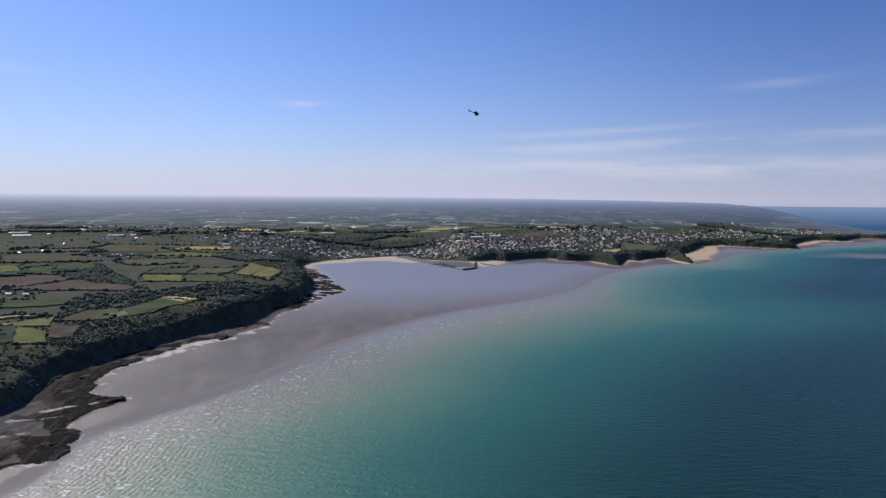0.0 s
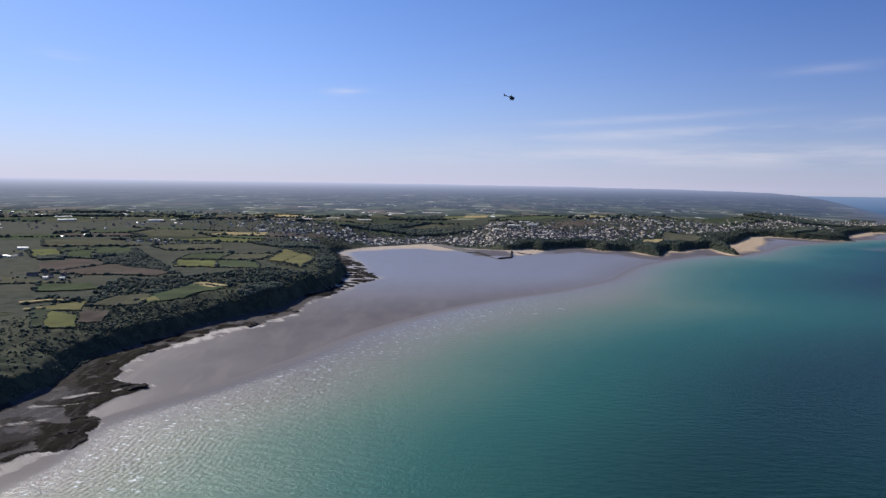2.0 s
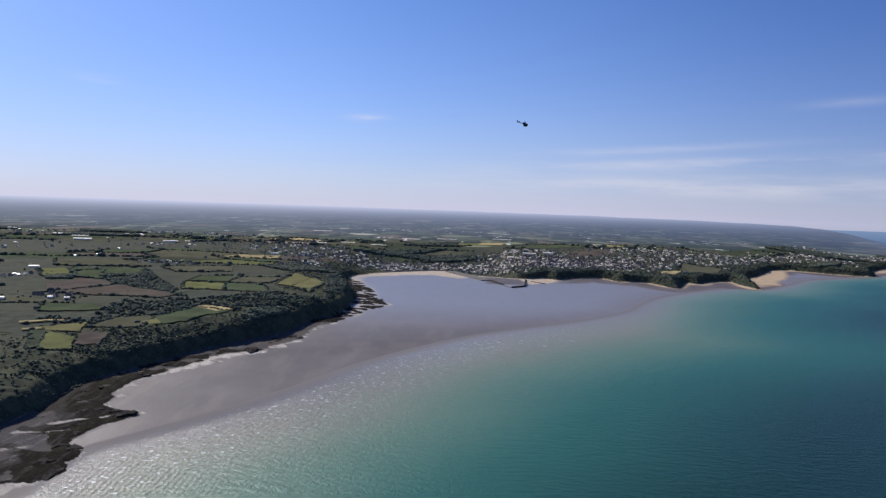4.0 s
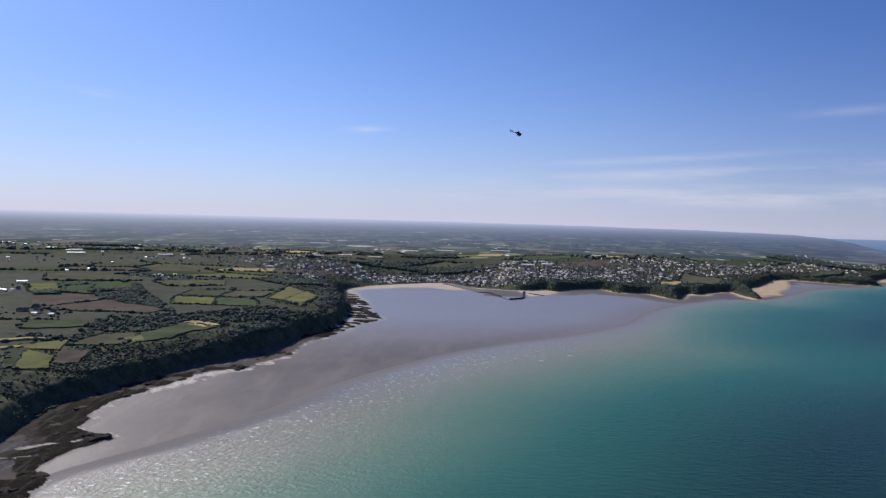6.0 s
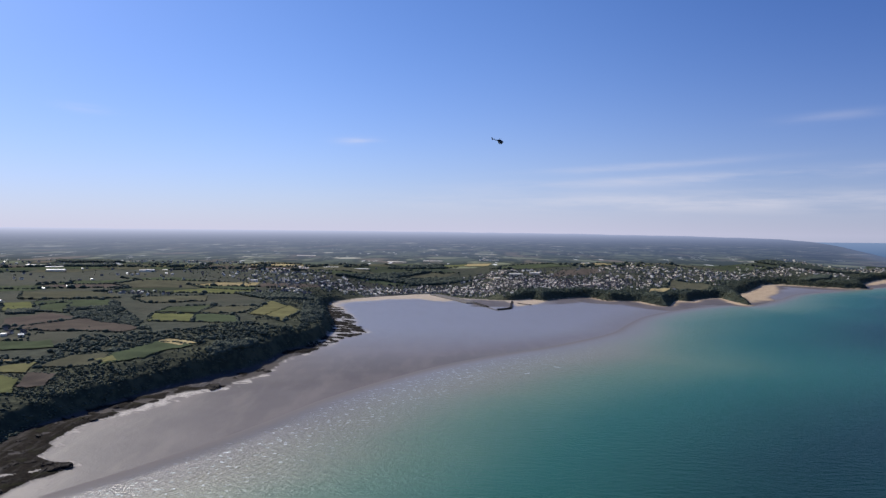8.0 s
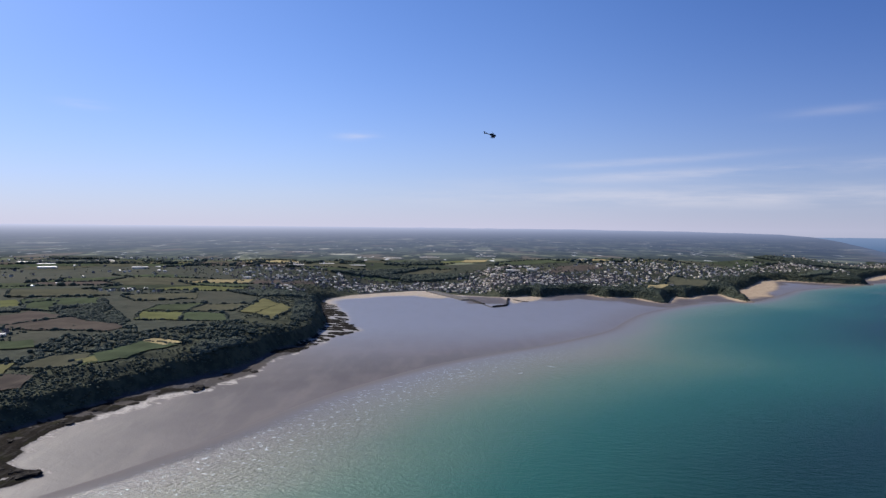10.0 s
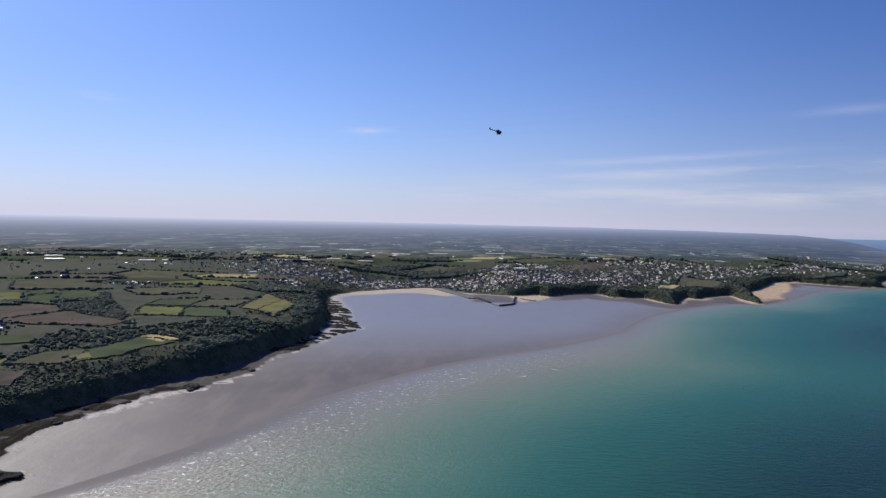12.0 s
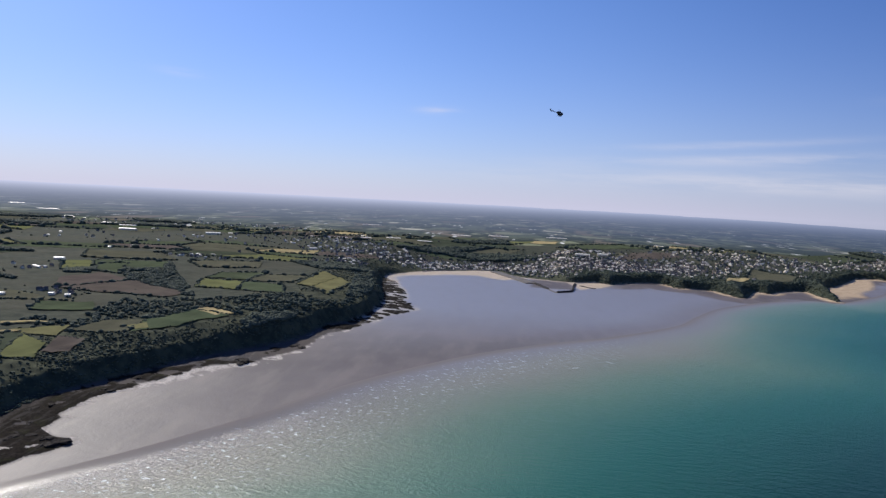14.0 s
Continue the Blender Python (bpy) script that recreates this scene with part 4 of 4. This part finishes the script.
def walls(length, width, eaves, ridge):
    bm = bmesh.new()
    l, w = length / 2, width / 2
    ends = []
    for x in (-l, l):
        ends.append([bm.verts.new(p) for p in ((x, -w, -2.0), (x, w, -2.0), (x, w, eaves), (x, 0, ridge), (x, -w, eaves))])
    bm.faces.new(ends[0])
    bm.faces.new(ends[1][::-1])
    for i in range(5):
        bm.faces.new([ends[0][i], ends[0][(i + 1) % 5], ends[1][(i + 1) % 5], ends[1][i]])
    bmesh.ops.recalc_face_normals(bm, faces=bm.faces)
    return bm


def house(length, width, eaves, ridge, wall_mat, roof_mat, chimneys=1):
    root = new("house")
    part("wall", walls(length, width, eaves, ridge - 0.05), wall_mat, root)
    part("roof", gable(length, width, eaves, ridge, 0.35), roof_mat, root)
    for k in range(chimneys):
        x = (length / 2 - 0.7) * (1 if k == 0 else -1)
        stack = part("chimney", box((0.9, 0.7, 2.0), (x, 0, ridge + 0.3)), M_CHIMNEY, root)
        part("chimney_pot", rod((x, 0, ridge + 1.25), (x, 0, ridge + 1.8), 0.2, 0.15, 6), M_CHIMNEY, stack)
    part("door", box((1.0, 0.14, 2.1), (length * 0.15, -(width / 2 + 0.03), 1.05)), M_DOOR, root, "dark painted front door")
    for side in (-1, 1):
        for k in range(3):
            part("window", box((1.1, 0.16, 1.3), ((k - 1) * length * 0.3, side * (width / 2 + 0.03), eaves - 1.5)), M_GLASS, root)
    return root


SORTS = [
    (tagged(house(8.6, 6.4, 3.9, 7.0, M_RENDER, M_SLATE), "white rendered house with a dark slate roof", "house", "houses of the town"), 0.20),
    (tagged(house(11, 6.6, 4.6, 7.9, M_RENDER, M_SLATE, 2), "long white house with a slate roof and two chimneys", "house", "houses of the town"), 0.08),
    (tagged(house(8, 6, 3.8, 6.8, M_GRANITE, M_SLATE), "grey granite house with a dark slate roof", "house", "houses of the town"), 0.38),
    (tagged(house(10, 7.5, 3.8, 5.4, M_RENDER, M_PALE_ROOF, 0), "pale sheet-roofed building with white walls", "building", "houses of the town"), 0.34),
]
hx, hy, hs = [], [], []
for cx, cy, sx_, sy_, n in TOWNS:
    n = int(n * 2.6)
    hx.append(rng.normal(cx, sx_ * 0.8, n)), hy.append(rng.normal(cy, sy_ * 0.8, n))
n = 60
hx.append(rng.uniform(-2700, 2600, n)), hy.append(rng.uniform(2300, 4200, n))
hx, hy = np.concatenate(hx), np.concatenate(hy)
hinfo = survey(hx, hy)
ok = (hinfo["land"] > 28) & ((hinfo["town"] > 0.2) | (hinfo["land"] > 70)) & (hinfo["s"] < hinfo["begin"] + 0.02)
ok &= ~np.any([in_poly(hx, hy, p) for p in EXPLICIT], axis=0)
hx, hy, hz = hx[ok], hy[ok], hinfo["z"][ok]
order = np.argsort(np.hypot(hx - 100, hy - 2200))
hx, hy, hz = hx[order], hy[order], hz[order]
used = set()
bags = {}
picks = rng.choice(4, len(hx), p=[s[1] for s in SORTS])
for k in range(len(hx)):
    src = SORTS[picks[k]][0]
    facing = 90 * rng.integers(0, 2) + 20 * math.sin(hx[k] / 140) + rng.normal(0, 12)
    m = pose(hx[k], hy[k], hz[k] + 0.2, 0, 0, facing)
    if k < 290:
        if src not in used:
            used.add(src)
            src.matrix_basis = m
        else:
            copy_thing(src, m)
    else:
        for ob in src.children:
            if ob.name.startswith(("window", "door")):
                continue
            v = np.array([c.co[:] + (1,) for c in ob.data.vertices]) @ np.array(m).T
            bag = bags.setdefault(ob.data.materials[0], [[], [], 0])
            bag[0].append(v[:, :3])
            for f in ob.data.polygons:
                q = list(f.vertices)
                bag[1] += [[q[0] + bag[2], q[i] + bag[2], q[i + 1] + bag[2]] for i in range(1, len(q) - 1)]
            bag[2] += len(v)
for mat, (vs, fs, n) in bags.items():
    tagged(new("far_houses", mesh_from("far_houses", np.vstack(vs), fs, mat)), "white and grey houses scattered over the far hills", "houses", kind="stuff")


def shed(length, width, tall, mat, words, kind, x, y, turn):
    root = new(kind)
    part("wall", walls(length, width, tall, tall * 1.35), M_RENDER, root)
    part("roof", gable(length, width, tall, tall * 1.4, 0.4), mat, root)
    root.matrix_basis = pose(x, y, float(height([x], [y])[0]) + 0.5, 0, 0, turn)
    return tagged(root, words, "building")


shed(26, 12, 5, M_PALE_ROOF, "large white farm shed with a bright sheet roof", "farm_shed", -1096, 1904, 20)
shed(30, 14, 6, M_PALE_ROOF, "white shed with a bright roof among trees", "farm_shed", -633, 2711, 40)
for k, (x, y, l) in enumerate(((430, 3080, 60), (520, 3120, 46), (350, 3060, 40), (-1500, 2900, 70), (-1150, 2960, 60), (-1700, 3100, 80))):
    shed(l, 18, 6, M_PALE_ROOF, "long white flat-roofed hall above the town", "hall", x, y, 10 * k - 15)



def polytunnel(length):
    """A long plastic growing tunnel: arched cover and two end walls."""
    root = new("polytunnel")
    arc = [(math.cos(a) * 13, math.sin(a) * 2.2) for a in np.linspace(0, math.pi, 9)]
    bm = bmesh.new()
    rows = [[bm.verts.new((x, p[0], p[1])) for p in arc] for x in (-length / 2, length / 2)]
    for i in range(8):
        bm.faces.new([rows[0][i], rows[1][i], rows[1][i + 1], rows[0][i + 1]])
    part("cover", bm, M_PALE_ROOF, root)
    for x in (-length / 2, length / 2):
        bm = bmesh.new()
        bm.faces.new([bm.verts.new((x, p[0] * 0.99, p[1] * 0.99)) for p in arc])
        bmesh.ops.solidify(bm, geom=bm.faces[:], thickness=0.2)
        part("end_wall", bm, M_RENDER, root)
    return tagged(root, "long white plastic growing tunnel on a far field", "polytunnel", "growing tunnels inland")


tunnels = [polytunnel(70), polytunnel(110)]
for k in range(20):
    a, d = radians(rng.uniform(-41, 22) if k < 14 else rng.uniform(-41, -8)), 0.62 + 0.22 * rng.random() ** 0.8
    far = d * float(rim(np.array([a]))[0])
    x, y = HUB[0] + far * math.sin(a), HUB[1] + far * math.cos(a)
    m = pose(x, y, float(height([x], [y])[0]), 0, 0, -math.degrees(a) + rng.normal(0, 12))
    if k < 2:
        tunnels[k].matrix_basis = m
    else:
        copy_thing(tunnels[k % 2], m)

# ---- harbour ----


def wall_along(name, points, width, top, foot, mat, words, category, parapet=0.0):
    """A stone wall that follows a line, with a parapet on its seaward side."""
    line = curve_through(points, 5)
    root = new(name)
    tang = np.gradient(line, axis=0)
    tang /= np.hypot(tang[:, 0], tang[:, 1])[:, None]
    side = np.column_stack([tang[:, 1], -tang[:, 0]])

    def strip(lo, hi, z0, z1, batter):
        n = len(line)
        rows = [np.column_stack([line + side * (lo - batter), np.full(n, z0)]), np.column_stack([line + side * lo, np.full(n, z1)]),
                np.column_stack([line + side * hi, np.full(n, z1)]), np.column_stack([line + side * (hi + batter), np.full(n, z0)])]
        bm = bmesh.new()
        vs = [[bm.verts.new(p) for p in row] for row in rows]
        for r in range(4):
            for i in range(n - 1):
                bm.faces.new([vs[r][i], vs[r][i + 1], vs[(r + 1) % 4][i + 1], vs[(r + 1) % 4][i]])
        bm.faces.new([vs[r][0] for r in range(4)])
        bm.faces.new([vs[r][-1] for r in range(3, -1, -1)])
        bmesh.ops.recalc_face_normals(bm, faces=bm.faces)
        return bm
    part("wall", strip(-width / 2, width / 2, foot, top, 1.2), mat, root)
    if parapet:
        part("parapet", strip(-width / 2 + 0.1, -width / 2 + 1.4, top - 0.1, top + parapet, 0.0), mat, root)
    return tagged(root, words, category)


wall_along("jetty", [(276, 2312), (298, 2334), (322, 2356), (334, 2410), (342, 2490), (356, 2575)], 6, 5.4, -1, M_JETTY, "dark weed-stained stone jetty bent round the harbour", "jetty", 1.4)
wall_along("groyne", [(372, 2540), (390, 2505), (412, 2480)], 9, 3.2, -1, M_JETTY, "low dark rock groyne on the beach", "groyne")
wall_along("quay", [(68, 2830), (118, 2715), (166, 2605), (200, 2515)], 38, 5.0, -1, M_QUAY, "grey stone quay wall along the harbour", "quay", 1.0)
wall_along("quay", [(205, 2560), (230, 2470), (250, 2400)], 12, 4.2, -1, M_JETTY, "dark stone quay wall inside the harbour", "quay", 0.8)
wall_along("slipway", [(250, 2400), (262, 2350), (275, 2310)], 12, 2.0, -1, M_QUAY, "pale stone slipway running down to the sand", "slipway")
wall_along("sea_wall", [(-200, 2690), (-120, 2770), (-30, 2840), (50, 2862)], 6, 5.5, 0, M_QUAY, "pale sea wall behind the beach", "wall")

# ---- rocks on the shore ----


def outcrop(size, seed):
    bm = ball((0, 0, 0), size, level=3)
    for v in bm.verts:
        n = noise.fractal(v.co * 0.16 + Vector((seed, 0, 0)), 1.0, 2.1, 5)
        v.co *= 1 + 0.7 * n
        v.co.z = v.co.z * 0.6 + 0.9 * noise.noise(v.co * 0.45)
    me = bpy.data.meshes.new("rock_outcrop")
    bm.to_mesh(me)
    bm.free()
    me.materials.append(M_STONE)
    return me


ROCKS = [outcrop((9, 6, 2.4), 1), outcrop((6, 5, 2.0), 5), outcrop((12, 5, 2.2), 9)]
spots = [(-334, 842, 1.5), (-352, 848, 1.2), (-290, 1208, 1.6), (-300, 1222, 1.4), (-234, 1336, 1.5), (-250, 1345, 1.2), (-322, 668, 1.6), (-340, 690, 1.4), (-334, 730, 1.2)]
n = 1400
x, y = rng.uniform(-470, -90, n), rng.uniform(620, 2200, n)
ri = survey(x, y)
ok = ri["ledge"] & (ri["rock"] > 0.5)
spots += [(a, b, s) for a, b, s in zip(x[ok][:110], y[ok][:110], rng.uniform(0.35, 0.95, 110))]
for k, (x, y, s) in enumerate(spots):
    ob = new("rock_outcrop", ROCKS[k % 3])
    ob.matrix_basis = pose(x, y, float(height([x], [y])[0]) - 0.2 * s, 0, 0, rng.uniform(0, 360)) @ Matrix.Diagonal((s, s, s, 1))
    tagged(ob, "dark weed-covered rock on the tidal platform", "rock", "rocks of the shore")

# ---- patches of foam on the shallows ----
for x, y, turn in ((240, 1342, 0.6), (305, 1400, -0.7), (134, 1316, 0.2)):
    n = 60
    u, w = rng.normal(0, 3.2, n), rng.normal(0, 0.7, n)
    v, f = clumps(np.column_stack([x + u * math.cos(turn) - w * math.sin(turn), y + u * math.sin(turn) + w * math.cos(turn), np.full(n, 0.05)]), rng.uniform(0.3, 1.1, n), 0.25)
    tagged(new("foam_patch", mesh_from("foam_patch", v, f, M_FOAM)), "white streak of foam on shallow turquoise water", "foam", kind="stuff")

# ---- helicopter ----


def helicopter():
    root = new("helicopter")
    body = bmesh.new()
    ball((0.9, 0, -0.3), (3.5, 2.2, 2.5), (0, 14, 0), 3, body)
    ball((-1.6, 0, 0.9), (2.6, 1.3, 1.3), (0, 8, 0), 3, body)
    part("fuselage", body, M_HULL, root, smooth_faces=True)
    part("windscreen", ball((3.2, 0, 0.4), (2.2, 1.6, 1.5), (0, 18, 0), 3), M_GLASS, root, "dark curved cabin glass", True)
    part("engine_cowling", ball((-0.4, 0, 2.0), (2.5, 0.95, 0.8), level=2), M_HULL, root, smooth_faces=True)
    part("tail_boom", rod((-2.6, 0, 0.9), (-11.4, 0, 1.9), 0.62, 0.30, 10), M_BOOM, root, smooth_faces=True)
    fin = box((1.5, 0.3, 3.0), (-11.9, 0, 2.6))
    for v in fin.verts:
        v.co.x -= (v.co.z - 1.8) * 0.35
    part("tail_fin", fin, M_HULL, root)
    part("tailplane", box((1.1, 4.4, 0.18), (-10.2, 0, 1.8)), M_HULL, root)
    for side in (-1, 1):
        part("end_plate", box((1.3, 0.14, 1.5), (-10.3, side * 2.2, 1.9)), M_HULL, root)
    tail = bmesh.new()
    for a in (0.4, 0.4 + math.pi / 2):
        c, s = math.cos(a), math.sin(a)
        rod((-12.1 - c * 1.3, 0.35, 2.6 - s * 1.3), (-12.1 + c * 1.3, 0.35, 2.6 + s * 1.3), 0.10, 0.10, 5, tail)
    part("tail_rotor", tail, M_METAL, root)
    part("rotor_mast", rod((0.3, 0, 2.3), (0.3, 0, 3.7), 0.28, 0.2, 8), M_METAL, root)
    hub = part("rotor_hub", ball((0.3, 0, 3.7), (0.6, 0.6, 0.25), level=2), M_METAL, root)
    for k in range(2):
        a = 0.9 + k * math.pi
        bm = box((7.6, 0.36, 0.07), (4.2, 0, 0))
        bm.transform(Matrix.Translation((0.3, 0, 3.75)) @ Matrix.Rotation(a, 4, "Z"))
        part("rotor_blade", bm, M_METAL, hub)
    for side in (-1, 1):
        skid = rod((-2.6, side * 1.5, -2.9), (3.6, side * 1.5, -2.9), 0.13, 0.13, 6)
        rod((3.6, side * 1.5, -2.9), (4.3, side * 1.5, -2.5), 0.13, 0.10, 6, skid)
        part("skid", skid, M_SKID, root)
        for x in (-1.4, 2.2):
            part("skid_strut", rod((x, side * 0.8, -1.4), (x, side * 1.5, -2.9), 0.11, 0.11, 6), M_METAL, root)
    root.matrix_basis = pose(189, 1394, 431, 0, 4, 24) @ Matrix.Diagonal((1.4, 1.4, 1.4, 1))
    return tagged(root, "dark helicopter with skids flying over the bay", "helicopter")


helicopter()
